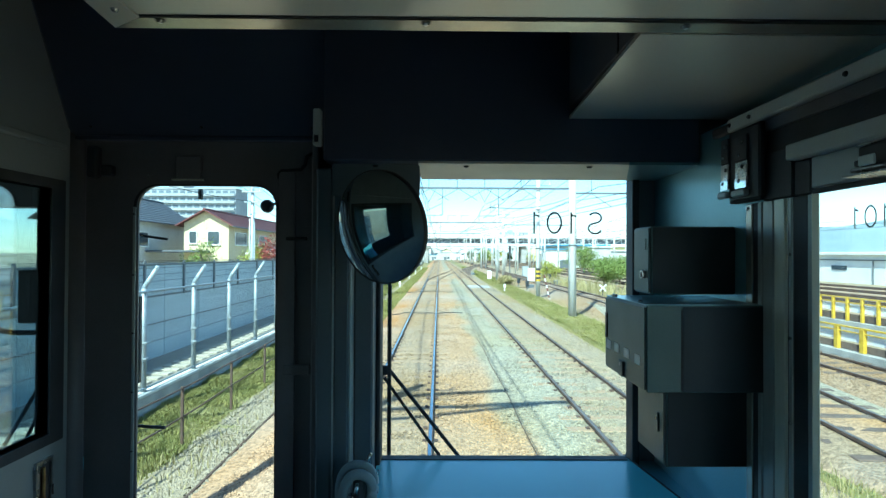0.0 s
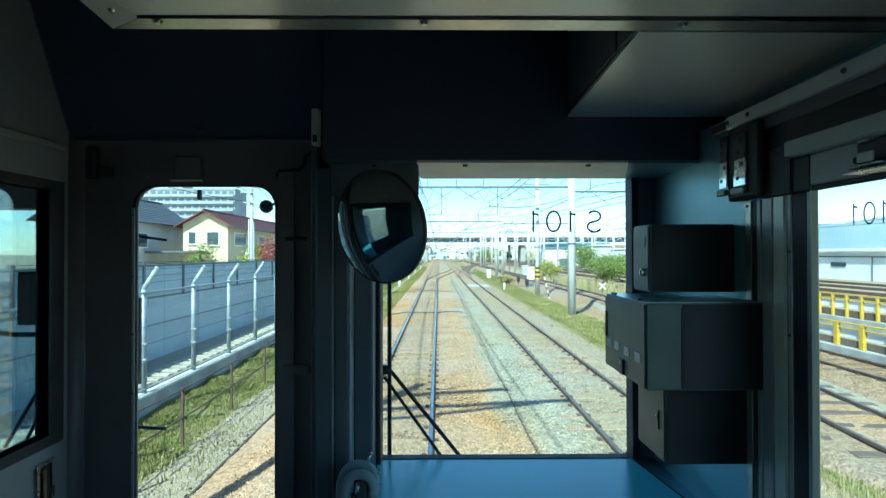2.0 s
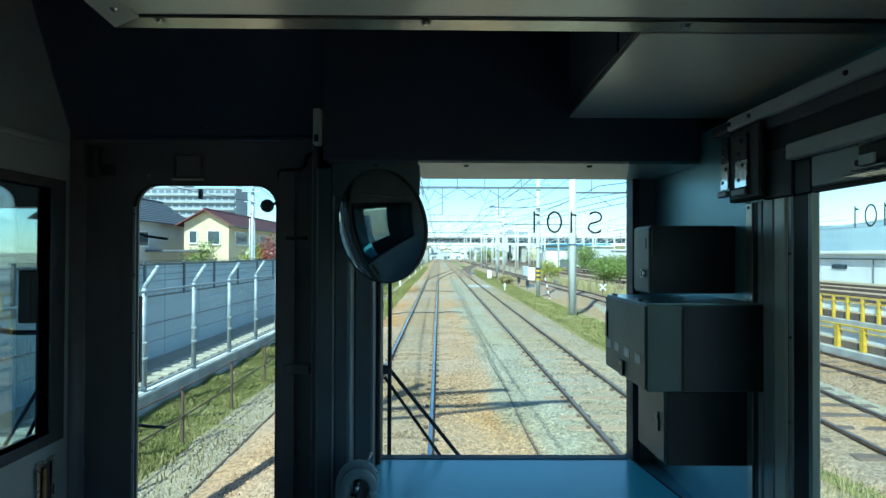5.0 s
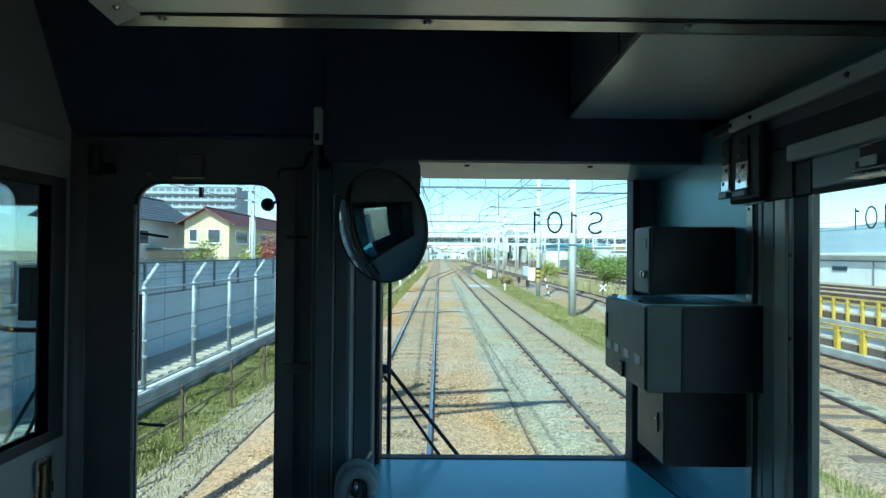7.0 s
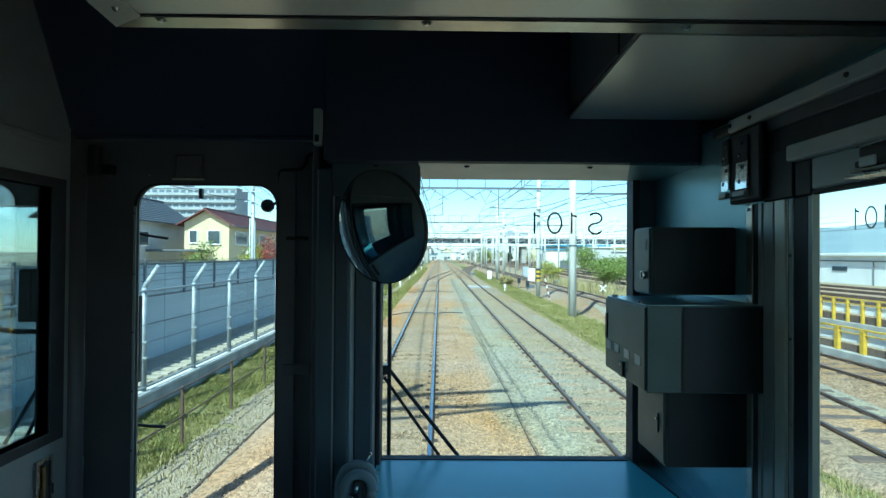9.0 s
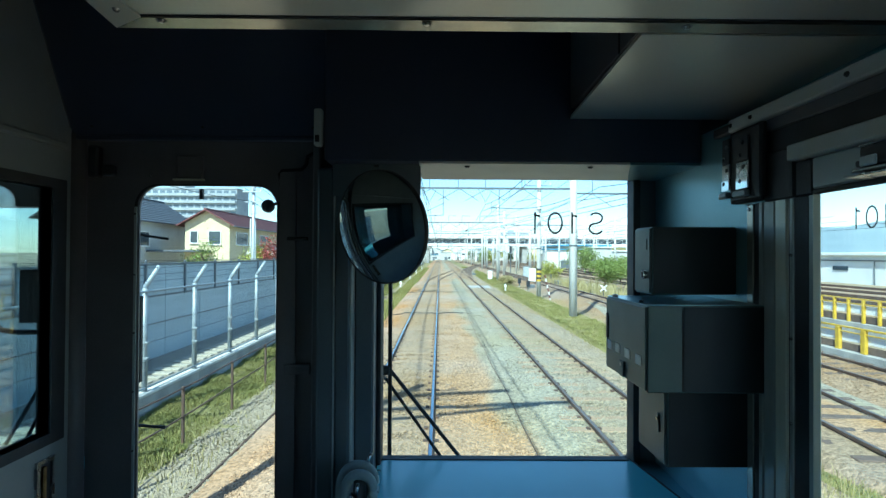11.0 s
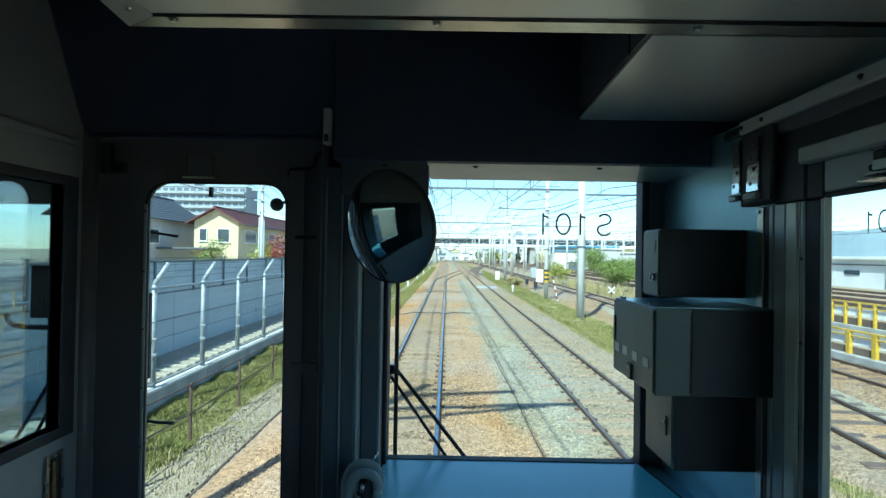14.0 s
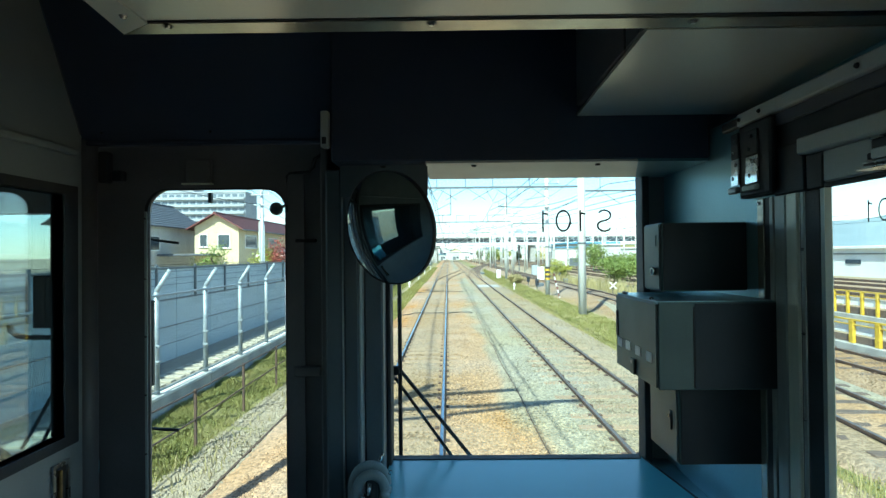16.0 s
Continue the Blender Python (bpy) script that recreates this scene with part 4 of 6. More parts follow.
strip("path", [(-8.2, GZ - 0.03), (-8.15, 0.09), (-5.42, 0.09), (-5.40, GZ)], -12, 330, 12, ASPHALT, "pale concrete path behind the boundary fence", "path")

TRACKS = ((-0.68, SLEEPER, "own"), (3.00, SLEEPER, "second"), (10.05, TIMBER, "third"))
GAUGE = 1.067
RAILP = [(-0.0325, 0.0), (0.0325, 0.0), (0.0325, -0.04), (0.009, -0.055), (0.009, -0.125), (0.062, -0.142), (0.062, -0.153),
         (-0.062, -0.153), (-0.062, -0.142), (-0.009, -0.125), (-0.009, -0.055), (-0.0325, -0.04)]


def rail_mesh(x, y0, y1, only_top):
    ys = [y0, 25, 60, 120, y1]
    verts, faces, m = [], [], len(RAILP)
    if only_top:
        for y in ys:
            verts += [(x - 0.023, y, 0.0025), (x + 0.023, y, 0.0025), (x + 0.023, y, 0.0005), (x - 0.023, y, 0.0005)]
        for i in range(len(ys) - 1):
            for k in range(4):
                faces.append((4 * i + k, 4 * i + (k + 1) % 4, 4 * i + 4 + (k + 1) % 4, 4 * i + 4 + k))
        return verts, faces
    for y in ys:
        verts += [(x + a, y, b) for a, b in RAILP]
    for i in range(len(ys) - 1):
        for k in range(m):
            faces.append((i * m + k, i * m + (k + 1) % m, i * m + m + (k + 1) % m, i * m + m + k))
    return verts, faces


for cx, smat, which in TRACKS:
    tr = thing("railway_track", (cx, 0, 0), {"own": "straight railway track with polished rails on brown-dusted sleepers",
                                             "second": "neighbouring railway track on half-buried sleepers",
                                             "third": "siding track with rusty rails on timber sleepers beside the railing"}[which], "track", "railway tracks")
    for s in (-1, 1):
        x = cx + s * (GAUGE / 2 + 0.0325)
        v, f = rail_mesh(x, -12, 330, False)
        r = raw("rail", v, f, RAILSIDE, tr)
        v, f = rail_mesh(x, -12, 330, True)
        raw("rail_head", v, f, RAILTOP if which == "own" else RAILDULL, r, "bright worn running surface" if which == "own" else "dull brown running surface")
        vs, fs = [], []
        for i in range(110):
            y = 5.0 + 0.6 * i
            for dx in (-0.085, 0.085):
                b0 = len(vs)
                vs += [(x + dx + a, y + b, z) for z in (-0.10, -0.045) for a, b in ((-0.03, -0.05), (0.03, -0.05), (0.03, 0.05), (-0.03, 0.05))]
                fs += [(b0, b0 + 1, b0 + 5, b0 + 4), (b0 + 1, b0 + 2, b0 + 6, b0 + 5), (b0 + 2, b0 + 3, b0 + 7, b0 + 6), (b0 + 3, b0, b0 + 4, b0 + 7), (b0 + 4, b0 + 5, b0 + 6, b0 + 7)]
        raw("rail_clips", vs, fs, RAILSIDE, r, "rusty rail fastenings", kind="stuff")
    bm = box(B(), cx - 1.0, cx + 1.0, 4.88, 5.12, -0.17, -0.064, 0.015)
    sl = part("sleeper", bm, smat, tr)
    for i in range(1, 90):
        twin(sl, rng.normal(0, 0.012), 0.6 * i + rng.normal(0, 0.012), rng.normal(-0.006, 0.006))
    for i in range(1, 28):
        twin(sl, rng.normal(0, 0.012), -0.6 * i, rng.normal(-0.006, 0.006))
    vs, fs = [], []
    for i in range(280):
        y = 5.0 + 0.6 * (90 + i)
        b0 = len(vs)
        vs += [(cx + a, y + b, z) for z in (-0.17, -0.054) for a, b in ((-1, -0.12), (1, -0.12), (1, 0.12), (-1, 0.12))]
        fs += [(b0, b0 + 1, b0 + 5, b0 + 4), (b0 + 2, b0 + 3, b0 + 7, b0 + 6), (b0 + 4, b0 + 5, b0 + 6, b0 + 7)]
    raw("far_sleepers", vs, fs, smat, tr, kind="stuff")


xo = thing("crossover_track", (1.1, 80, 0), "crossover track curving between the two main tracks", "track")
for s in (-1, 1):
    vs, fs, m = [], [], len(RAILP)
    ys_ = np.linspace(52, 104, 40)
    for y in ys_:
        f = (y - 52) / 52
        x = -0.68 + 3.68 * (3 * f * f - 2 * f ** 3) + s * (GAUGE / 2 + 0.0325)
        vs += [(x + a, y, b + 0.004) for a, b in RAILP]
    for i in range(len(ys_) - 1):
        fs += [(i * m + k, i * m + (k + 1) % m, i * m + m + (k + 1) % m, i * m + m + k) for k in range(m)]
    raw("rail", vs, fs, RAILSIDE, xo)
tb = part("timber", box(B(), -1.6, 1.2, 53.9, 54.12, -0.17, -0.060, 0.015), SLEEPER, xo)
for i in range(1, 60):
    twin(tb, 3.1 * i / 60, 0.8 * i, 0)


# branch line leaving the second track and curving away to the right
br_t = thing("branch_track", (3.0, 58, 0), "rusty branch track curving away across the yard", "track")
def bend(y):
    return 3.0 + 13.0 * ((y - 58) / 122) ** 1.7
for s in (-1, 1):
    vs, fs, m = [], [], len(RAILP)
    ys_ = np.linspace(58, 180, 60)
    for y in ys_:
        vs += [(bend(y) + s * (GAUGE / 2 + 0.0325) + a, y, b + 0.006) for a, b in RAILP]
    for i in range(len(ys_) - 1):
        fs += [(i * m + k, i * m + (k + 1) % m, i * m + m + (k + 1) % m, i * m + m + k) for k in range(m)]
    raw("rail", vs, fs, RAILSIDE, br_t)
tb = part("timber", box(B(), 2.0, 4.0, 61.9, 62.12, -0.17, -0.058, 0.015), TIMBER, br_t)
for i in range(1, 140):
    twin(tb, bend(62 + 0.8 * i) - bend(62), 0.8 * i, 0)
vs, fs = [], []
for i, y in enumerate(np.linspace(84, 180, 40)):
    vs += [(bend(y) - 1.7, y, -0.30), (bend(y) - 1.2, y, -0.078), (bend(y) + 1.2, y, -0.078), (bend(y) + 1.7, y, -0.30)]
    if i:
        fs += [(4 * i - 4 + k, 4 * i - 3 + k, 4 * i + 1 + k, 4 * i + k) for k in range(3)]
raw("bed", vs, fs, BALLAST, br_t, "brown stone bed under the branch")


# curved siding swinging out from beside the second track to the straight one
def swing(y):
    f = min(1.0, max(0.0, (y - 3.0) / 31.0))
    return 6.45 + 3.6 * f * f * (3 - 2 * f)


cs_t = thing("curved_siding", (6.45, 0, 0), "rusty siding track curving away beside the second track", "track")
ys_ = np.linspace(-12, 34, 70)
for s in (-1, 1):
    for nm, mt, sec in (("rail", RAILSIDE, RAILP), ("rail_head", RAILDULL, [(-0.023, 0.0025), (0.023, 0.0025), (0.023, 0.0005), (-0.023, 0.0005)])):
        vs, fs, m = [], [], len(sec)
        for y in ys_:
            vs += [(swing(y) + s * (GAUGE / 2 + 0.0325) + a, y, b) for a, b in sec]
        for i in range(len(ys_) - 1):
            fs += [(i * m + k, i * m + (k + 1) % m, i * m + m + (k + 1) % m, i * m + m + k) for k in range(m)]
        own = raw(nm, vs, fs, mt, cs_t if nm == "rail" else own, "dull brown running surface" if nm != "rail" else "")
tb = part("timber", box(B(), 5.45, 7.45, -0.11, 0.11, -0.17, -0.062, 0.015), TIMBER, cs_t)
tb.location = (0, -11.8, 0)
for i in range(1, 68):
    y = -11.8 + 0.66 * i
    o = twin(tb)
    o.location = (swing(y) - 6.45 + rng.normal(0, 0.015), y, rng.normal(-0.006, 0.006))
    o.rotation_euler = (0, 0, -math.atan((swing(y + 0.5) - swing(y - 0.5))))
vs, fs = [], []
for i, y in enumerate(np.linspace(-12, 33, 120)):
    x = swing(y)
    row = [(x - 1.55, -0.34), (x - 1.2, -0.10)] + [(x - 0.9 + 0.3 * k, -0.078 + 0.03 * noise.noise(Vector((x + k, y * 1.7, 1.0)))) for k in range(7)] + [(x + 1.2, -0.10), (x + 1.55, -0.34)]
    vs += [(a, y, b) for a, b in row]
    if i:
        n_ = len(row)
        fs += [((i - 1) * n_ + k, (i - 1) * n_ + k + 1, i * n_ + k + 1, i * n_ + k) for k in range(n_ - 1)]
raw("bed", vs, fs, BALLAST, cs_t, "brown stone bed under the siding")


def stones(name, n, xr, yr, zf, size, material, label):
    """Loose stones, denser near the cab, as one heap."""
    oct_v = np.array([(1, 0, 0), (0, 1, 0), (-1, 0, 0), (0, -1, 0), (0, 0, 0.75), (0, 0, -0.6)], float)
    oct_f = np.array([(0, 1, 4), (1, 2, 4), (2, 3, 4), (3, 0, 4), (1, 0, 5), (2, 1, 5), (3, 2, 5), (0, 3, 5)])
    x = rng.uniform(*xr, n)
    y = yr[0] + (yr[1] - yr[0]) * rng.random(n) ** 1.7
    keep = np.ones(n, bool)
    for cx, _, _ in TRACKS:
        for s in (-1, 1):
            keep &= abs(x - cx - s * (GAUGE / 2 + 0.0325)) > 0.075
    x, y = x[keep], y[keep]
    n = len(x)
    z = zf(x)
    sz = rng.uniform(*size, n)
    v = oct_v[None] * (sz[:, None, None] * rng.uniform(0.6, 1.25, (n, 6, 3)))
    a = rng.uniform(0, 6.28, n)
    c, s = np.cos(a)[:, None], np.sin(a)[:, None]
    v = np.stack([v[..., 0] * c - v[..., 1] * s, v[..., 0] * s + v[..., 1] * c, v[..., 2]], -1) + np.stack([x, y, z], -1)[:, None]
    f = (oct_f[None] + 6 * np.arange(n)[:, None, None]).reshape(-1, 3)
    return raw(name, v.reshape(-1, 3).tolist(), f.tolist(), material, None, label, "gravel", "stuff")


def bed(x):
    return np.interp(x, [p[0] for p in prof], [p[1] for p in prof]) + 0.005


stones("ballast_stones", 42000, (-2.7, 4.9), (5.5, 34), bed, (0.014, 0.032), BALLAST, "loose brown and grey ballast stones")
stones("shoulder_stones", 22000, (-3.90, -3.00), (4.5, 34), lambda x: np.full_like(x, -0.335), (0.010, 0.030), SHOULDER, "dusty pale loose stones on the track shoulder")
stones("siding_stones", 22000, (7.6, 11.0), (4.5, 32), bed, (0.012, 0.026), BALLAST, "loose stones between the siding rails")


def blades(name, n, spots, h, material, label, category="grass", parent=None, lean=0.5, width=0.012, over=None):
    """Blades of grass: bent tapering strips, over the spots (x0, x1, y0, y1, z) or on an uneven strip (profile, roughness)."""
    areas = np.array([(q[1] - q[0]) * (q[3] - q[2]) for q in spots])
    sp = np.array(spots)[rng.choice(len(spots), n, p=areas / areas.sum())]
    x = sp[:, 0] + (sp[:, 1] - sp[:, 0]) * rng.random(n)
    y = sp[:, 2] + (sp[:, 3] - sp[:, 2]) * rng.random(n) ** 1.6
    patch = np.array([noise.noise(Vector((a * 0.9, b * 0.45, 5.0))) for a, b in zip(x, y)])
    keep = patch > rng.uniform(-0.95, 0.0, n)
    x, y, z, patch = x[keep], y[keep], sp[keep, 4], patch[keep]
    n = len(x)
    if over:
        z = np.interp(x, [p[0] for p in over[0]], [p[1] for p in over[0]]) - 0.012
        z += over[1] * np.array([noise.noise(Vector((a * 1.3, b * 1.3, 3.1))) for a, b in zip(x, y)])
    a, hh, ln, wd = rng.uniform(0, 6.28, n), rng.uniform(*h, n) * (0.75 + 0.8 * np.clip(patch + 0.2, 0, 1)), rng.uniform(0.1, lean, n), width * rng.uniform(0.7, 1.5, n)
    dx, dy = np.cos(a), np.sin(a)
    o = np.stack([x, y, z], -1)
    side = np.stack([-dy * wd, dx * wd, np.zeros(n)], -1)
    mid = np.stack([dx * ln * hh * 0.35, dy * ln * hh * 0.35, hh * 0.6], -1)
    tip = np.stack([dx * ln * hh, dy * ln * hh, hh], -1)
    vs = np.stack([o + side, o - side, o + mid + side * 0.8, o + mid - side * 0.8, o + tip], 1).reshape(-1, 3).tolist()
    fs = []
    for b0 in range(0, 5 * n, 5):
        fs += [(b0, b0 + 1, b0 + 3, b0 + 2), (b0 + 2, b0 + 3, b0 + 4)]
    return raw(name, vs, fs, material, parent, label, category, "stuff")


blades("grass", 230000, [(-5.2, -3.84, 3, 40, -0.3)], (0.03, 0.105), GRASS, "green grass along the boundary wall", width=0.0045, lean=0.9, over=(VERGE, 0.09))
blades("dry_grass", 3500, [(-4.1, -3.2, 3, 40, -0.38)], (0.06, 0.20), DRYGRASS, "straw-coloured weeds on the track shoulder", width=0.007)
blades("weeds", 110000, [(4.95, 7.0, 12, 60, -0.26)], (0.03, 0.11), GRASS, "green weeds between the tracks", width=0.0055, lean=0.9, over=(INNER, 0.10))
blades("track_weeds", 42000, [(-3.3, -2.35, 22, 70, -0.22), (-3.3, -2.2, 55, 120, -0.22)], (0.05, 0.20), GRASS, "green weeds growing over the stone shoulder", width=0.010, lean=0.9)
blades("near_weeds", 9000, [(4.95, 5.6, 2, 12, -0.26)], (0.03, 0.09), GRASS, "sparse green weeds beside the curved siding", width=0.005, lean=0.9, over=(INNER, 0.10))
blades("dry_weeds", 6000, [(5.2, 7.6, 12, 60, -0.27), (4.4, 5.1, 6, 60, -0.16)], (0.08, 0.24), DRYGRASS, "straw-coloured dry weeds between the tracks", width=0.006)
blades("far_grass", 60000, [(-5.2, -3.9, 40, 130, -0.30), (5.0, 7.1, 60, 130, -0.26)], (0.05, 0.16), GRASS, "green grass far along the line", width=0.016, lean=0.9)
blades("verge_grass", 40000, [(-5.2, -4.2, -10, 3, -0.27), (-4.4, -3.42, -10, 3, -0.38)], (0.03, 0.105), GRASS, "green grass beside the carriage", width=0.006, lean=0.9, over=(VERGE, 0.09))
blades("reeds", 3500, [(11.6, 14.5, 22, 70, -0.42)], (0.4, 1.1), DRYGRASS, "dry pale reeds beside the yard", width=0.02)

# cable trough along the shoulder: broad worn lids, a dark joint and a rusty edge towards the ballast
ct = thing("cable_trough", (-3.45, 0, -0.4), "worn grey concrete cable trough lids along the shoulder", "trough")
lids = [part("lid", prism([(-3.80 + a, 4.0), (-3.13 + b, 4.01), (-3.12 + c, 4.59), (-3.79 + d, 4.575)], -0.42, -0.335), DUCT, ct)
        for a, b, c, d in ((0.0, 0.0, 0.0, 0.0), (0.03, -0.02, 0.01, -0.02), (-0.03, 0.01, -0.03, 0.03))]
for i in range(3, 140):
    o = twin(lids[i % 3], rng.normal(0, 0.015), 0.6 * (i - i % 3) - 12.0, rng.normal(0, 0.012))
    o.location.y += 0.6 * (i % 3)
    o.rotation_euler = (rng.normal(0, 0.006), rng.normal(0, 0.03), rng.normal(0, 0.012))
for i, o in enumerate(lids):
    o.location.y += 0.6 * i - 12.0
edge = part("edge_angle", box(B(), -3.095, -3.055, 4.0, 9.98, -0.42, -0.315, 0.006), RAILSIDE, ct, "rusty retaining angle")
for i in range(-2, 9):
    if i:
        twin(edge, rng.normal(0, 0.008), 6.0 * i, rng.normal(0, 0.006))

# rope fence on short posts beside the track
rf = thing("rope_fence", (-3.95, 8, -0.4), "low dark pipe handrail fence along the verge", "fence")
for z in (0.58, 0.14):
    part("rail", sweep(B(), [(-3.95 + 0.02 * math.sin(i), 2.0 + 1.0 * i, z + 0.012 * math.sin(i * 1.7)) for i in range(27)], 0.013, 6), RAILSIDE, rf)
ps = part("post", box(B(), -3.97, -3.93, 2.48, 2.52, -0.42, 0.60, 0.004), RAILSIDE, rf)
for i in range(1, 13):
    twin(ps, 0, 2.0 * i, 0)

# ---- boundary wall and fence on the left ----
bw = thing("boundary_wall", (-5.3, 0, GZ), "low weathered concrete wall under the mesh fence", "wall")
blk = part("block", box(B(), -5.40, -5.22, 0.005, 3.995, GZ - 0.1, 0.10, 0.008), CONC, bw)
cop = part("coping", box(B(), -5.43, -5.19, 0.003, 3.997, 0.102, 0.165, 0.012), POLE, bw, "paler coping")
for i in range(1, 45):
    twin(blk, 0, 4.0 * i, 0)
    twin(cop, 0, 4.0 * i, 0)
fe = thing("mesh_fence", (-5.3, 0, 0.16), "galvanised wire mesh fence with cranked posts", "fence")
bm = B()
tube(bm, (-5.3, 1.9, 0.16), (-5.3, 1.9, 2.02), 0.050, 10)
sweep(bm, [(-5.3, 1.9, 1.98), (-5.295, 1.9, 2.05), (-5.05, 1.9, 2.42)], 0.044, 10)
post = part("post", bm, GALVDULL, fe, "grey cranked steel post", smooth=True)
clampm = part("clamp", box(B(), -5.345, -5.225, 1.845, 1.955, 1.02, 1.06, 0.006), GALVDULL, fe)
for i in range(1, 75):
    twin(post, 0, 2.0 * i, rng.normal(0, 0.008))
    twin(clampm, 0, 2.0 * i, 0)
    twin(clampm, 0, 2.0 * i, -0.28)
for z, r in ((1.96, 0.024), (0.23, 0.020)):
    part("rail", tube(B(), (-5.27, 0, z), (-5.27, 150, z), r, 8), GALVDULL, fe)
for z in (1.35, 1.03, 0.70):
    part("wire", tube(B(), (-5.27, 0, z), (-5.27, 150, z), 0.007, 5), GALVDARK, fe)
for k in range(3):
    f = 0.25 + 0.34 * k
    part("barbed_wire", tube(B(), (-5.295 + 0.245 * f, 0, 2.05 + 0.37 * f), (-5.295 + 0.245 * f, 150, 2.05 + 0.37 * f), 0.005, 4), GALVDARK, fe)
vs, fs = [], []
for i in range(0, 1000):
    y0 = 2.0 + 0.065 * i
    for d in (-1, 1):
        b0, h = len(vs), 1.72
        for (y, z) in ((y0, 0.24), (y0 + d * h, 0.24 + h)):
            vs += [(-5.2708, y - 0.0009, z), (-5.2708, y + 0.0009, z), (-5.2692, y, z)]
        fs += [(b0, b0 + 1, b0 + 4, b0 + 3), (b0 + 1, b0 + 2, b0 + 5, b0 + 4), (b0 + 2, b0, b0 + 3, b0 + 5)]
raw("chain_link", vs, fs, GALVDARK, fe, "diamond wire mesh", kind="stuff")

# grey barrier wall behind the fence, with dark posts on its upper part
nb = thing("barrier_wall", (-7.0, 0, 0), "tall blue-grey panel barrier wall behind the fence", "barrier")
pan = part("panel", box(B(), -7.06, -6.98, 0.01, 1.99, 0.02, 2.36, 0.012), BARRIER, nb)
cap = part("panel_cap", box(B(), -7.09, -6.95, 0.0, 2.0, 2.362, 2.41, 0.006), GALVDARK, nb)
dpst = part("dark_post", box(B(), -6.978, -6.93, 0.970, 1.030, 1.58, 2.48, 0.006), GALVDARK, nb)
groove = part("batten", box(B(), -6.979, -6.965, 0.0, 2.0, 1.58, 1.63, 0.004), GALVDARK, nb)
groove2 = part("batten", box(B(), -6.979, -6.968, 0.0, 2.0, 0.92, 0.95, 0.003), GALVDARK, nb)
for i in range(1, 90):
    for o in (pan, cap, dpst, groove, groove2):
        twin(o, 0, 2.0 * i, 0)
for z in (2.43, 2.47):
    part("wire", tube(B(), (-6.95, 0, z), (-6.95, 180, z), 0.006, 4), WIRE, nb)
# slab ladder on the path
sp = thing("stepping_slabs", (-5.95, 0, 0.09), "row of pale concrete slabs on the path", "slabs")
s1 = part("slab", box(B(), -6.22, -5.68, 4.0, 4.22, 0.085, 0.125, 0.006), TANSLAB, sp)
for i in range(1, 110):
    twin(s1, 0, 0.42 * i, 0)

# ---- catenary portals, masts and wires ----
def mast(parent, x, y, h, r=0.17):
    m = part("mast", tube(B(), (x, y, GZ), (x, y, h), r, 14, r * 0.78), POLE, parent, "tapered concrete mast", smooth=True)
    bm = B()
    for z in (h - 0.9, h - 2.2, 3.1):
        tube(bm, (x, y, z), (x, y, z + 0.07), r * 1.06, 12)
    part("band", bm, GALVDARK, m)
    return m


PX0, PX1 = -4.55, 8.7
po = thing("catenary_portal", (0, 0, GZ), "concrete-masted overhead line portal across the tracks", "overhead line portal", "overhead line portals")
mast(po, PX0, 0, 8.6)
mast(po, PX1, 0, 8.6)
bm = B()
box(bm, PX0, PX1, -0.07, 0.07, 6.99, 7.12)
part("chord", bm, GALVDARK, po)
for cx in (-0.68, 3.0):
    bm = B()
    tube(bm, (cx + 0.9, 0, 7.05), (cx + 0.9, 0, 5.25), 0.028, 6)
    tube(bm, (cx + 0.9, 0, 6.05), (cx - 0.15, 0, 5.55), 0.020, 6)
    tube(bm, (cx + 0.9, 0, 5.30), (cx - 0.25, 0, 5.22), 0.018, 6)
    tube(bm, (cx - 0.5, 0, 7.05), (cx, 0, 6.15), 0.018, 6)
    tube(bm, (cx + 0.5, 0, 7.05), (cx, 0, 6.15), 0.018, 6)
    part("drop_arm", bm, GALVDARK, po)
    bm = B()
    for k in range(5):
        tube(bm, (cx, 0, 6.13 - 0.045 * k), (cx, 0, 6.10 - 0.045 * k), 0.06, 8)
        tube(bm, (cx + 0.72 - 0.05 * k, 0, 5.285 - 0.003 * k), (cx + 0.69 - 0.05 * k, 0, 5.283 - 0.003 * k), 0.05, 8)
    part("insulator", bm, PORCELAIN, po)
bm = B()
for x in (PX0, PX1):
    s = -1 if x < 0 else 1
    tube(bm, (x - 0.9, 0, 8.15), (x + 0.9, 0, 8.15), 0.03, 6)
    tube(bm, (x, 0, 7.6), (x + 0.7 * s, 0, 8.15), 0.02, 6)
part("cross_arm", bm, GALVDARK, po)
bm = B()
for x in (PX0, PX1):
    for dx in (-0.8, 0.8):
        for k in range(4):
            tube(bm, (x + dx, 0, 8.20 + 0.05 * k), (x + dx, 0, 8.23 + 0.05 * k), 0.055, 8)
part("insulator", bm, PORCELAIN, po)
bm = B()
for cx in (-3.1, -0.68, 1.2, 3.0, 5.4):
    tube(bm, (cx, 0, 7.10), (cx, 0, 7.95), 0.03, 6)
    tube(bm, (cx - 0.05, 0, 7.95), (cx + 1.1, 0, 7.95), 0.03, 6)
    tube(bm, (cx + 0.1, 0, 7.02), (cx - 1.3, 0, 6.25), 0.022, 6)
    tube(bm, (cx + 0.1, 0, 7.02), (cx + 1.3, 0, 6.25), 0.022, 6)
part("hanger", bm, GALVDARK, po)
bm = B()
box(bm, PX1, 18.4, -0.06, 0.06, 6.70, 6.81)
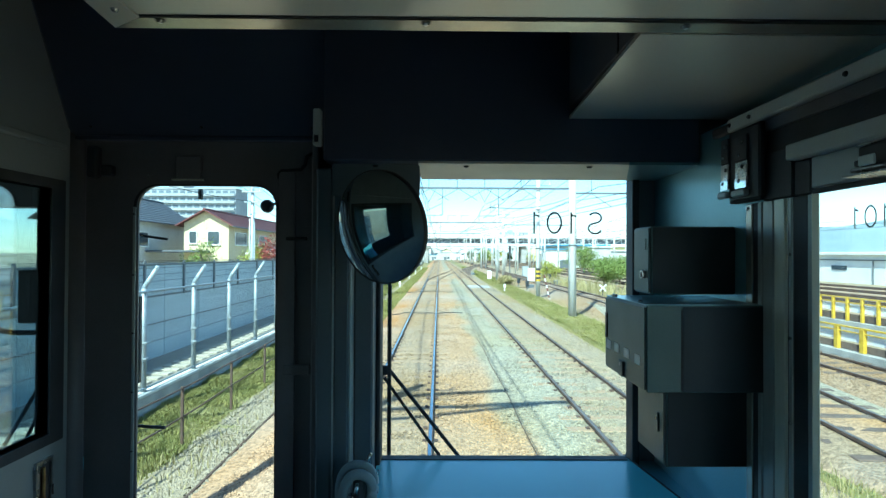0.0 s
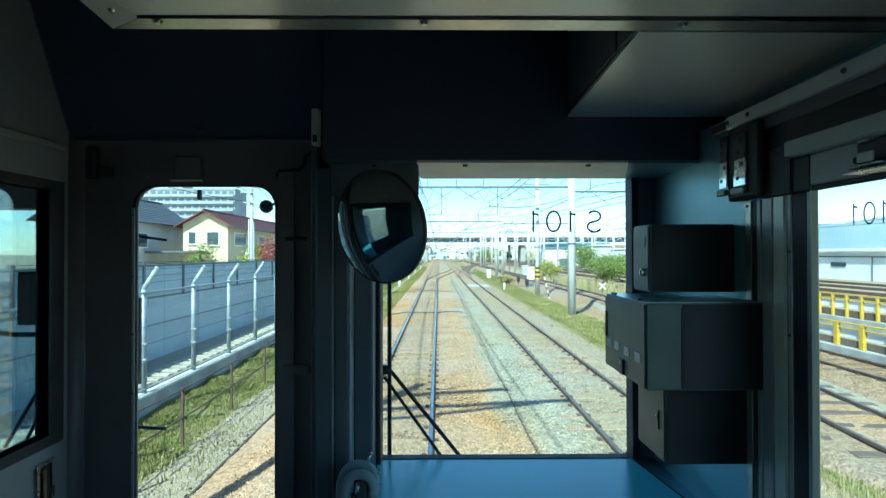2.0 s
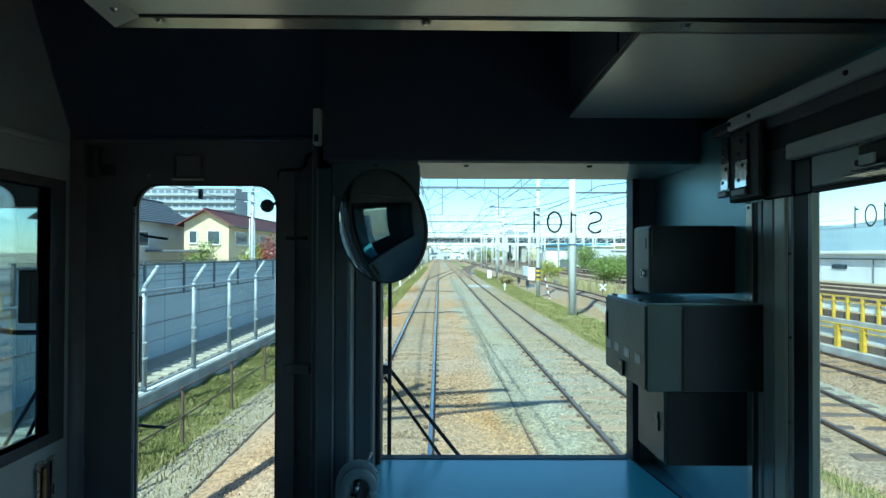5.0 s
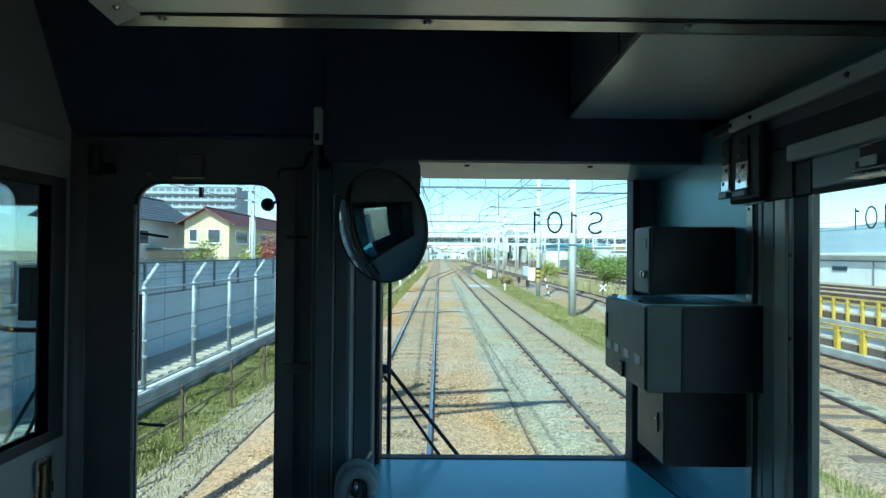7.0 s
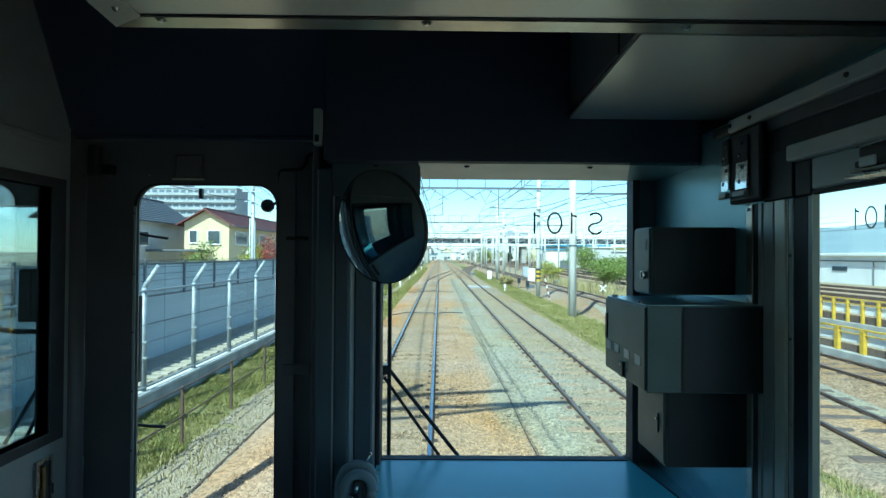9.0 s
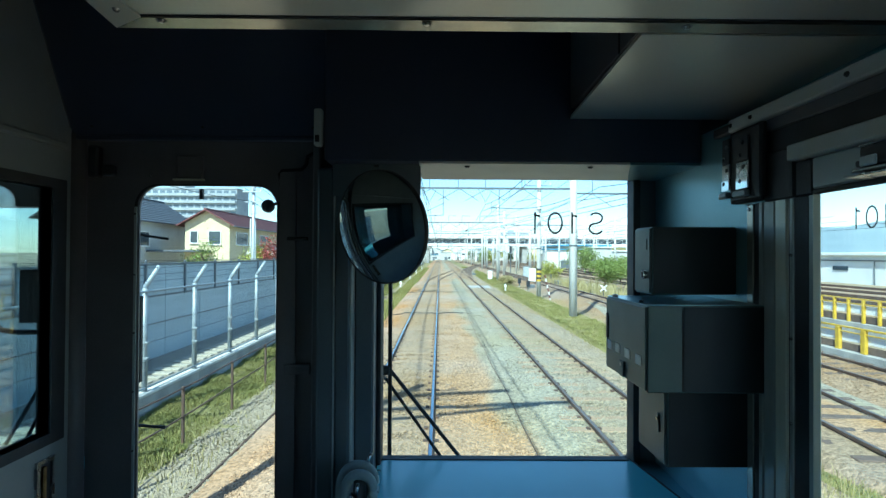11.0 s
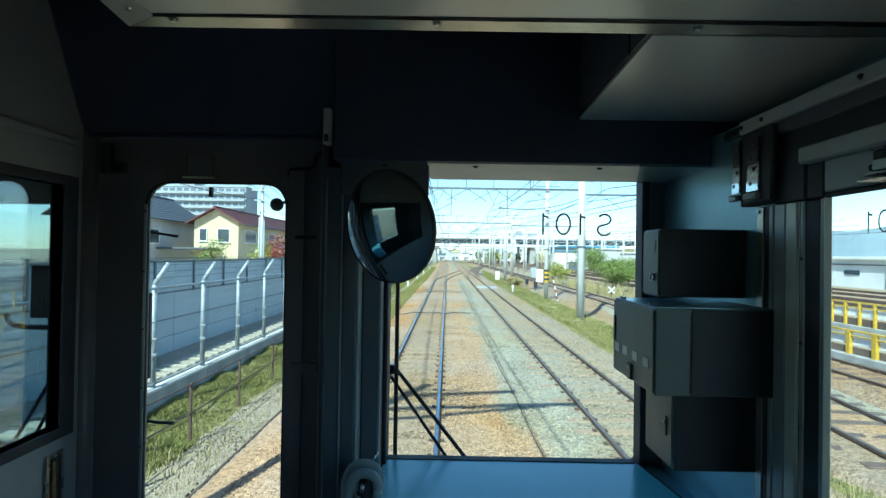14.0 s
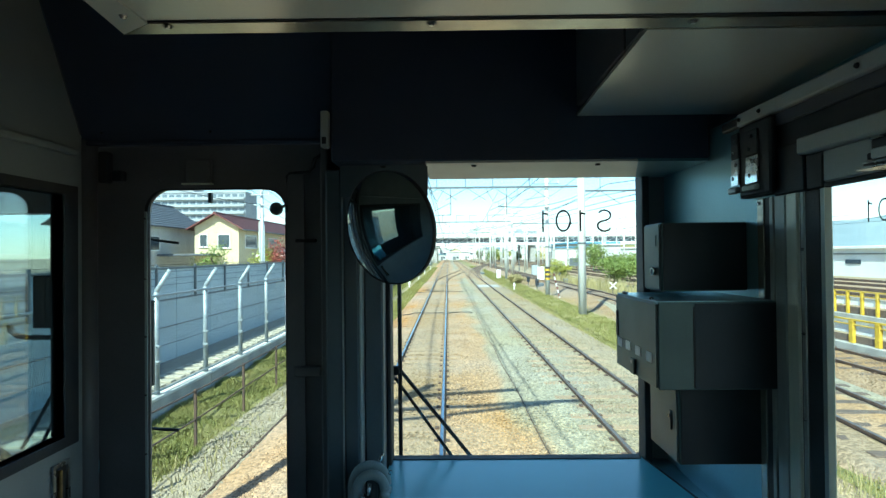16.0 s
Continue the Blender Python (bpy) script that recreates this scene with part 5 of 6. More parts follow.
for x in (10.05, 13.6, 16.6):
    tube(bm, (x, 0, 6.74), (x - 1.3, 0, 5.9), 0.022, 6)
    tube(bm, (x, 0, 6.74), (x + 1.3, 0, 5.9), 0.022, 6)
    tube(bm, (x, 0, 6.80), (x, 0, 7.6), 0.025, 6)
part("yard_beam", bm, GALVDARK, po)
mast(po, 18.4, 0, 8.2)
PORT_Y = (36.0, 74.0, 112.0, 150.0, 188.0, 226.0, 264.0, 302.0)
po.location = (0, PORT_Y[0], GZ)
for y in PORT_Y[1:]:
    copy_thing(po, Matrix.Translation((0, y, GZ)))

for cx in (-0.68, 3.0):
    w = thing("overhead_wire", (cx, 0, 5.1), "overhead contact wire hung on droppers", "overhead wire", "overhead wires")
    part("contact_wire", tube(B(), (cx, 2.6, 5.12), (cx, 320, 5.12), 0.015, 5), COPPER, w)
    pts = []
    ys = [2.6, *PORT_Y]
    sagz = lambda f: 6.0 - 0.62 * 4 * f * (1 - f)
    for a, b in zip(ys, ys[1:]):
        pts += [(cx, a + (b - a) * k / 10, sagz(k / 10)) for k in range(10)]
    part("carrier_wire", sweep(B(), pts, 0.016, 5), WIRE, w)
    bm = B()
    for a, b in zip(ys, ys[1:]):
        for k in range(1, 8):
            f = k / 8
            tube(bm, (cx, a + (b - a) * f, 5.12), (cx, a + (b - a) * f, sagz(f)), 0.009, 4)
    part("droppers", bm, WIRE, w)
for x, z in ((PX0 - 0.8, 8.42), (PX0 + 0.8, 8.42), (PX1 - 0.8, 8.42), (PX1 + 0.8, 8.42)):
    w = thing("feeder_wire", (x, 0, z), "dark feeder cable strung along the masts", "cable", "feeder cables")
    pts = []
    for a, b in zip(ys, ys[1:]):
        pts += [(x, a + (b - a) * k / 8, z - 0.5 * 4 * (k / 8) * (1 - k / 8)) for k in range(8)]
    part("cable", sweep(B(), pts, 0.019, 5), WIRE, w)
for (xa, ya), (xb, yb) in (((13.0, -4.0), (-0.68, 112.0)), ((10.5, 4.0), (3.0, 74.0))):
    w = thing("overhead_wire", (xa, ya, 5.3), "slanting overhead wire crossing to another track", "overhead wire", "overhead wires")
    for zc, sg in ((5.25, 0.0), (6.1, 0.5)):
        part("contact_wire" if sg == 0 else "carrier_wire", sweep(B(), [(xa + (xb - xa) * k / 24, ya + (yb - ya) * k / 24, zc - sg * 4 * (k / 8 % 1) * (1 - k / 8 % 1)) for k in range(25)], 0.018, 5), WIRE, w)
# crossing pull-off wires
for a, b in (((-0.6, 58, 5.2), (8.7, 74, 6.6)), ((2.8, 30, 5.3), (8.7, 36, 6.5)), ((-4.5, 36, 6.5), (-0.7, 58, 5.6)), ((-4.5, 74, 6.4), (3.0, 112, 5.5))):
    w = thing("stay_wire", a, "dark slanting stay wire of the overhead line", "cable", "stay wires")
    part("cable", sweep(B(), [tuple(a[i] + (b[i] - a[i]) * k / 8 - (0.35 * 4 * k / 8 * (1 - k / 8) if i == 2 else 0) for i in range(3)) for k in range(9)], 0.022, 5), WIRE, w)

# single masts beside and beyond the siding
for x, y, h in ((6.9, 38.0, 8.0), (6.37, 26.05, 8.6), (6.6, 62.0, 8.5), (10.4, 95.0, 8.0), (15.5, 80.0, 8.5), (20, 120, 9), (26, 150, 9), (14, 135, 8.5), (-4.9, 96, 8), (31, 110, 9), (-4.5, 2.6, 10.4),
                (10.2, 118, 8), (12.5, 152, 9), (17.5, 168, 8.5), (23, 185, 9), (29, 205, 9), (36, 190, 9), (42, 160, 9), (9.0, 178, 8.5), (-5.2, 190, 8.5),
                (21, 96, 8), (27, 84, 8.5), (34, 240, 9), (14, 225, 9), (48, 215, 9)):
    p = thing("line_mast", (x, y, GZ), "plain pale concrete line mast", "mast", "line masts")
    mast(p, x, y, h, 0.19 if y == 26.05 else 0.16)
    bm = B()
    tube(bm, (x - 0.9, y, h - 0.5), (x + 0.9, y, h - 0.5), 0.03, 6)
    tube(bm, (x - 1.6, y, h - 1.6), (x + 0.2, y, h - 1.3), 0.025, 6)
    part("cross_arm", bm, GALVDARK, p)
    bm = B()
    for dx in (-0.8, 0, 0.8):
        tube(bm, (x + dx, y, h - 0.46), (x + dx, y, h - 0.25), 0.05, 8)
    part("insulator", bm, PORCELAIN, p)
    if y < 5:
        bm = B()
        tube(bm, (x, y, 8.2), (x + 3.4, y, 8.9), 0.09, 8)
        tube(bm, (x, y, 7.2), (x + 2.9, y, 8.7), 0.07, 8)
        tube(bm, (x + 0.2, y, 9.4), (x + 2.0, y, 9.9), 0.10, 8)
        part("bracket_arm", bm, GALVDARK, p)
    if y == 38.0:
        for k in range(3):
            part("warning_band", tube(B(), (x, y, 0.85 + 0.3 * k), (x, y, 1.0 + 0.3 * k), 0.165, 12), YELLOW, p, "yellow warning band")
            part("warning_band", tube(B(), (x, y, 1.0 + 0.3 * k), (x, y, 1.15 + 0.3 * k), 0.1652, 12), BLACK, p, "black warning band")

# ---- yellow railings on the right ----
def railing(x, y0, y1, z, h, gap, wide, label):
    r = thing("yellow_railing", (x, y0, z), label, "railing", "yellow railings")
    part("kerb", box(B(), x - 0.15, x + 0.15, y0, y1, GZ - 0.05, z, 0.01), CONC, r, "pale concrete kerb under the railing")
    part("rail", box(B(), x - 0.03, x + 0.03, y0, y1, z + h - 0.05, z + h, 0.008), YELLOW, r)
    part("rail", box(B(), x - 0.02, x + 0.02, y0, y1, z + h * 0.74, z + h * 0.79, 0.006), YELLOW, r)
    part("white_board", box(B(), x + 0.052, x + 0.07, y0, y1, z + h * 0.38, z + h * 0.70), WHITEP, r, "white board behind the posts")
    part("lower_panel", box(B(), x + 0.052, x + 0.07, y0, y1, z + 0.01, z + h * 0.30), TIMBER, r, "dark panel behind the posts")
    p = part("post", box(B(), x - 0.05, x + 0.05, y0, y0 + wide, z, z + h - 0.051, 0.008), YELLOW, r)
    for i in range(1, int((y1 - y0) / gap)):
        twin(p, 0, gap * i, 0)
    return r


railing(11.4, 6.0, 21.0, 0.05, 0.68, 0.95, 0.16, "bright yellow steel railing on a concrete kerb beside the yard")
railing(15.8, 6.0, 30.0, 0.18, 0.92, 0.75, 0.10, "second yellow steel railing further across the yard")
blades("yard_grass", 3000, [(16, 22, 14, 40, -0.42)], (0.1, 0.35), GRASS, "sparse grass in the yard", width=0.02)
for cx in (19.0, 22.6, 26.2, 30.0, 34.5, 39.0):
    tr = thing("railway_track", (cx, 0, 0), "distant yard track with brown rails", "track", "railway tracks")
    for s in (-1, 1):
        part("rail", box(B(), cx + s * 0.566 - 0.035, cx + s * 0.566 + 0.035, 5, 300, -0.3, -0.10), RAILSIDE, tr)
    part("bed", box(B(), cx - 1.5, cx + 1.5, 5, 300, GZ - 0.05, -0.24, 0.1), SLEEPER, tr, "brown stone track bed")

# ---- plants ----
def crown(name, parent, centre, radii, n, leaf, material):
    """A crown of small leaves in uneven clumps."""
    c, rad = np.array(centre), np.array(radii)
    k = 16
    hubs = rng.normal(0, 1, (k, 3))
    hubs = hubs / np.linalg.norm(hubs, axis=1)[:, None] * rng.uniform(0.35, 0.85, (k, 1))
    w = rng.integers(0, k, n)
    p = c + (hubs[w] + rng.normal(0, 0.20, (n, 3))) * rad
    a, b = rng.normal(0, 1, (n, 3)), rng.normal(0, 1, (n, 3))
    a /= np.linalg.norm(a, axis=1)[:, None]
    b = np.cross(a, b)
    b /= np.linalg.norm(b, axis=1)[:, None]
    s = rng.uniform(0.6, 1.3, (n, 1)) * leaf
    q = np.stack([p - a * s, p - b * s * 0.5, p + a * s, p + b * s * 0.5], 1).reshape(-1, 3)
    q[:, 2] = np.maximum(q[:, 2], GZ)
    f = np.arange(4 * n).reshape(-1, 4)
    return raw(name, q.tolist(), f.tolist(), material, parent)


def tree(x, y, h, r, material, label, n=2600, leaf=0.09, category="tree"):
    t = thing("tree" if category == "tree" else "bush", (x, y, GZ), label, category, "trees and bushes along the line")
    bm = B()
    top = Vector((x + 0.1, y, GZ + h * 0.62))
    tube(bm, (x, y, GZ), top, max(0.05, 0.03 * h), 8, max(0.03, 0.015 * h))
    for i in range(6):
        a = i * 1.05 + x
        st = Vector((x, y, GZ)).lerp(top, 0.45 + 0.09 * i)
        tube(bm, st, st + Vector((math.cos(a) * r * 0.6, math.sin(a) * r * 0.6, h * 0.22)), 0.018 * h * 0.6, 6, 0.008 * h)
    part("trunk", bm, BARK, t)
    crown("crown", t, (x, y, GZ + h * 0.62), (r, r, h * 0.42), n, leaf, material)
    return t


tree(14.8, 49, 3.0, 2.2, LEAF, "dense green bush beside the yard", 4500, 0.09, "bush")
tree(18.2, 55, 3.3, 2.6, LEAF, "dense green bush beside the yard", 4500, 0.10, "bush")
tree(12.6, 64, 2.4, 2.0, LEAFYEL, "yellow-green bush beside the siding", 2500, 0.09, "bush")
tree(24, 90, 4.5, 3.5, LEAF, "round green tree by the warehouse", 3500, 0.14)
tree(-13.2, 31.0, 3.9, 1.2, LEAF, "green garden tree before the cream house", 3000, 0.07)
tree(-12.0, 35.0, 3.6, 1.2, LEAFYEL, "yellow-green garden shrub behind the barrier", 3000, 0.07)
tree(-12.6, 39.5, 3.8, 1.4, LEAF, "green garden tree beside the cream house", 3000, 0.08)
tree(-11.3, 36.0, 3.9, 0.9, LEAFRED, "red-leaved maple behind the barrier wall", 3200, 0.07)

# ---- buildings ----
def house_window(parent, face, a0, a1, z0, z1, at):
    """A framed window on a wall facing -y ('y') or +x ('x')."""
    w = 0.06
    bm, g = B(), B()
    if face == "y":
        slab(bm, "y", a0 - w, a1 + w, z0 - w, z1 + w, at - 0.06, at + 0.02, [(a0, a1, z0, z1)])
        box(g, a0, a1, at - 0.02, at + 0.01, z0, z1)
        s = box(B(), a0 - 0.1, a1 + 0.1, at - 0.12, at, z0 - w - 0.05, z0 - w)
    else:
        slab(bm, "x", a0 - w, a1 + w, z0 - w, z1 + w, at - 0.02, at + 0.06, [(a0, a1, z0, z1)])
        box(g, at - 0.01, at + 0.02, a0, a1, z0, z1)
        s = box(B(), at, at + 0.12, a0 - 0.1, a1 + 0.1, z0 - w - 0.05, z0 - w)
    fr = part("window", bm, WHITEP, parent)
    part("pane", g, PANE, fr)
    part("sill", s, WHITEP, fr)


def gable_roof(parent, x0, x1, y0, y1, ze, zr, over, material, name="roof"):
    """A roof with its ridge along y, tiled in courses."""
    xm = (x0 + x1) / 2
    for s in (-1, 1):
        xe = x0 - over if s < 0 else x1 + over
        drop = (zr - ze) / (xm - x0) * over
        n = 12
        vs, fs = [], []
        for i in range(n):
            f0, f1 = i / n, (i + 1) / n
            xa, xb = xm + (xe - xm) * f0, xm + (xe - xm) * f1
            za, zb = zr + (ze - drop - zr) * f0, zr + (ze - drop - zr) * f1
            b0 = len(vs)
            for y in (y0 - over, y1 + over):
                vs += [(xa, y, za + 0.06), (xb, y, zb + 0.11), (xb, y, zb), (xa, y, za - 0.05)]
            fs += [(b0, b0 + 1, b0 + 5, b0 + 4), (b0 + 1, b0 + 2, b0 + 6, b0 + 5), (b0 + 2, b0 + 3, b0 + 7, b0 + 6), (b0, b0 + 3, b0 + 2, b0 + 1), (b0 + 4, b0 + 5, b0 + 6, b0 + 7)]
        raw(name, vs, fs, material, parent)
    part("ridge", box(B(), xm - 0.12, xm + 0.12, y0 - over, y1 + over, zr + 0.04, zr + 0.17, 0.03), material, parent)


def house(x0, x1, y0, y1, ze, zr, wall, roof, label, wins):
    h = thing("house", ((x0 + x1) / 2, (y0 + y1) / 2, GZ), label, "house", "houses behind the barrier")
    xm = (x0 + x1) / 2
    vs = [(x0, y, GZ) for y in (y0, y1)] + [(x1, y, GZ) for y in (y0, y1)] + [(x0, y, ze) for y in (y0, y1)] + [(x1, y, ze) for y in (y0, y1)] + [(xm, y, zr) for y in (y0, y1)]
    fs = [(0, 2, 6, 8, 4), (1, 5, 9, 7, 3), (2, 3, 7, 6), (0, 4, 5, 1), (4, 8, 9, 5), (6, 7, 9, 8)]
    raw("wall", vs, fs, wall, h)
    gable_roof(h, x0, x1, y0, y1, ze, zr, 0.55, roof)
    for face, a0, a1, z0, z1 in wins:
        house_window(h, face, a0, a1, z0, z1, y0 if face == "y" else x1)
    return h


hs = house(-22.3, -18.4, 48, 74, 5.35, 6.45, CREAM, REDROOF, "cream two-storey house with a dark red gable roof",
           [("y", -21.8, -21.2, 3.6, 4.6), ("y", -20.2, -19.2, 3.5, 4.6), ("x", 49.5, 52.4, 3.5, 4.6), ("x", 56.0, 58.5, 3.5, 4.5), ("x", 63.0, 65.5, 3.5, 4.5), ("x", 69.0, 71.0, 3.5, 4.5)])
part("porch_roof", box(B(), -24.4, -20.0, 45.6, 48.0, 2.75, 2.95, 0.05), DARKROOF, hs, "low dark porch roof")
part("gutter", tube(B(), (-17.78, 47.4, 5.02), (-17.78, 74.6, 5.02), 0.06, 8), GALVDARK, hs)
part("balcony", box(B(), -18.4, -17.5, 54.0, 59.0, 2.8, 3.5, 0.03), GREYREND, hs)
house(-30.5, -24.5, 42, 54, 5.6, 7.6, GREYREND, DARKROOF, "pale grey house with a dark slate roof",
      [("y", -29.0, -27.8, 3.4, 4.5), ("y", -26.6, -25.4, 3.4, 4.5), ("x", 44, 46.2, 3.3, 4.4)])
house(-21, -14.0, 82, 94, 5.6, 7.2, WHITEP, DARKROOF, "white house with a dark roof further along the line",
      [("y", -19.6, -18.4, 3.6, 4.7), ("x", 84, 86, 3.6, 4.6), ("x", 89, 91, 3.6, 4.6)])
gar = thing("garage", (-12.5, 33, GZ), "white flat-roofed garage behind the barrier", "garage")
part("wall", box(B(), -14.0, -10.4, 40.5, 46.5, GZ, 2.62), WHITEP, gar)
part("roof", box(B(), -14.2, -10.2, 40.3, 46.7, 2.62, 2.82, 0.03), WHITEP, gar)
up = thing("utility_pole", (-12.6, 36.5, GZ), "thin white utility pole beside the cream house", "pole")
part("shaft", tube(B(), (-12.6, 36.5, GZ), (-12.6, 36.5, 5.0), 0.07, 8, 0.05), POLE, up)


def block(name, x0, x1, y0, y1, z1, floors, bays, wall, label, category, axis="y"):
    """A flat-roofed slab building with balconies and windows on the face turned to the line."""
    t = thing(name, ((x0 + x1) / 2, (y0 + y1) / 2, GZ), label, category, "far buildings")
    part("wall", box(B(), x0, x1, y0, y1, GZ, z1), wall, t)
    part("roof", box(B(), x0 - 0.3, x1 + 0.3, y0 - 0.3, y1 + 0.3, z1, z1 + 0.5), wall, t)
    part("roof_house", box(B(), x0 + (x1 - x0) * 0.3, x0 + (x1 - x0) * 0.45, y0 + 2, y1 - 2, z1 + 0.5, z1 + 3.2), wall, t)
    fh = (z1 - GZ) / floors
    base = win0 = None
    for i in range(floors):
        z = GZ + fh * i
        if axis == "y":
            bal = (x0 + 0.3, x1 - 0.3, y0 - 1.2, y0, z + 0.1, z + 1.15)
        else:
            bal = (x1, x1 + 1.2, y0 + 0.3, y1 - 0.3, z + 0.1, z + 1.15)
        if base is None:
            base = part("balcony", box(B(), *bal), wall, t)
        else:
            twin(base, 0, 0, fh * i)
        for k in range(bays):
            if axis == "y":
                w = (x1 - x0) / bays
                a = (x0 + w * (k + 0.15), x0 + w * (k + 0.85), y0 - 0.05, y0 + 0.1)
                off = (w * k, 0)
            else:
                w = (y1 - y0) / bays
                a = (x1 - 0.1, x1 + 0.05, y0 + w * (k + 0.15), y0 + w * (k + 0.85))
                off = (0, w * k)
            if win0 is None:
                win0 = part("window", box(B(), *a, z + 0.5, z + fh * 0.82), HAZEPANE, t)
            else:
                twin(win0, off[0], off[1], fh * i)
    return t


block("apartment_block", -128, -86, 232, 246, 30, 10, 14, TOWER, "long grey apartment block with rows of balconies", "apartment building")
block("apartment_block", -82, -70, 300, 312, 27, 9, 5, TOWER, "distant grey apartment block", "apartment building")
block("apartment_block", 70, 108, 640, 656, 29, 9, 10, TOWER, "distant apartment block beyond the flyover", "apartment building")
block("apartment_block", 118, 146, 690, 706, 27, 9, 8, TOWER, "distant apartment block beyond the flyover", "apartment building")
block("apartment_block", 168, 190, 600, 614, 18, 6, 7, TOWER, "distant apartment block beyond the yard", "apartment building")

wh = thing("warehouse", (58, 130, GZ), "long low white warehouse beyond the yard", "warehouse")
part("wall", box(B(), 48, 70, 30, 230, GZ, 2.85), CLAD, wh)
part("roof", box(B(), 47.4, 70.6, 29.4, 230.6, 2.85, 3.2, 0.05), CLAD, wh, "pale flat roof edge")
part("eave_line", box(B(), 47.85, 47.99, 30, 230, 2.2, 2.35), GALVDARK, wh)
wd = part("window", box(B(), 47.9, 48.05, 64, 66.4, 1.1, 1.6), PANE, wh)
for i in range(1, 16):
    twin(wd, 0, 9.0 * i, 0)
dn = part("downpipe", tube(B(), (47.9, 60, GZ), (47.9, 60, 2.2), 0.07, 6), GALVDARK, wh)
for i in range(1, 12):
    twin(dn, 0, 14.0 * i, 0)
sh = thing("shed", (26, 150, GZ), "station building with a blue metal roof", "building")
part("wall", box(B(), 33, 46, 150, 176, GZ, 5.2), GREYREND, sh)
part("roof", box(B(), 32, 47, 149, 177, 5.2, 5.7, 0.05), BLUEROOF, sh, "blue metal roof")
w0 = part("window", box(B(), 33.6, 35.2, 149.9, 150.1, 2.4, 4.2), PANE, sh)
for i in range(1, 5):
    twin(w0, 2.5 * i, 0, 0)

# flyover across the line
fl = thing("flyover", (10, 205, GZ), "pale steel road flyover spanning the tracks", "bridge")
part("girder", box(B(), -40, 120, 200, 212, 5.9, 6.9, 0.05), BRIDGEM, fl, "pale blue-grey girder")
# dark sheet added in place of the shaded gap between the chords
part("web", box(B(), -40, 120, 200.9, 211.1, 6.9, 8.5), GALVDARK, fl, "dark sheet standing in for the shaded gap behind the bracing")
part("deck", box(B(), -40, 120, 198.8, 213.2, 8.5, 8.95, 0.05), CONC, fl)
part("parapet", box(B(), -40, 120, 198.8, 199.05, 8.95, 10.2, 0.03), WHITEP, fl, "white parapet")
part("parapet", box(B(), -40, 120, 212.95, 213.2, 8.95, 10.2, 0.03), WHITEP, fl, "white parapet")
part("handrail", box(B(), -40, 120, 198.86, 198.98, 10.55, 10.63), GALVDARK, fl)
rp = part("handrail_post", box(B(), -39.05, -38.95, 198.87, 198.97, 10.2, 10.55), GALVDARK, fl)
for i in range(1, 53):
    twin(rp, 3.0 * i, 0, 0)
pr = part("pier", box(B(), -5.6, -3.9, 201, 211, GZ, 5.9, 0.1), CONC, fl)
for dx in (36, 60, 84, -24):
    twin(pr, dx, 0, 0)
part("pier_head", box(B(), -6.4, -3.1, 200.4, 211.6, 5.0, 5.895, 0.1), CONC, fl)
st = part("stiffener", box(B(), -38, -37.75, 200.3, 200.55, 6.9, 8.5), BRIDGEM, fl)
dg = part("brace", tube(B(), (-37.7, 200.42, 6.98), (-35.1, 200.42, 8.42), 0.10, 6), BRIDGEM, fl)
for i in range(1, 52):
    twin(st, 3.0 * i, 0, 0)
    twin(dg, 3.0 * i, 0, 0)
# second, lower footbridge band beyond
fb = thing("footbridge", (0, 262, GZ), "white covered footbridge over the far tracks", "bridge")
part("deck", box(B(), -18, 60, 260, 264, 6.0, 6.5, 0.04), WHITEP, fb)
part("side", box(B(), -18, 60, 260, 260.1, 6.5, 8.6), CLAD, fb)
part("roof", box(B(), -18.4, 60.4, 259.6, 264.4, 8.6, 8.9, 0.04), CLAD, fb)
pr = part("pier", box(B(), -15, -14.2, 261, 263, GZ, 6.0), POLE, fb)
for dx in (32, 50, 70):
    twin(pr, dx, 0, 0)

# far line-side houses to both sides of the flyover
for i, (x, y, w, h, wl, rf_) in enumerate(((-30, 150, 9, 6.0, WHITEP, DARKROOF), (-24, 175, 8, 6.5, CREAM, DARKROOF), (-44, 120, 10, 6.2, GREYREND, BLUEROOF),
                                           (74, 260, 14, 7.0, WHITEP, DARKROOF), (96, 240, 14, 7.0, WHITEP, BLUEROOF), (52, 300, 12, 7, CREAM, DARKROOF), (-38, 95, 9, 6, WHITEP, DARKROOF))):
    house(x - w / 2, x + w / 2, y, y + w * 1.2, h - 1.6, h, wl, rf_, "small far house with a pitched roof",
          [("y", x - w * 0.3, x - w * 0.1, 2.6, 3.8), ("y", x + w * 0.1, x + w * 0.3, 2.6, 3.8)])

for i in range(34):
    x, y, w = -70 + 7.5 * i + rng.uniform(-2, 2), rng.uniform(330, 430), rng.uniform(7, 11)
    h = rng.uniform(6, 9.5)
    house(x - w / 2, x + w / 2, y, y + w, h - 1.8, h, (WHITEP, GREYREND, CREAM, CLAD)[i % 4], (DARKROOF, BLUEROOF, REDROOF, DARKROOF, CLAD)[i % 5],
          ("small white far house with a pitched roof", "small grey far house with a pitched roof", "small cream far house with a pitched roof", "small pale far house with a pitched roof")[i % 4],
          [("y", x - w * 0.3, x - w * 0.1, 2.6, 3.8), ("y", x + w * 0.1, x + w * 0.3, 2.6, 3.8)])
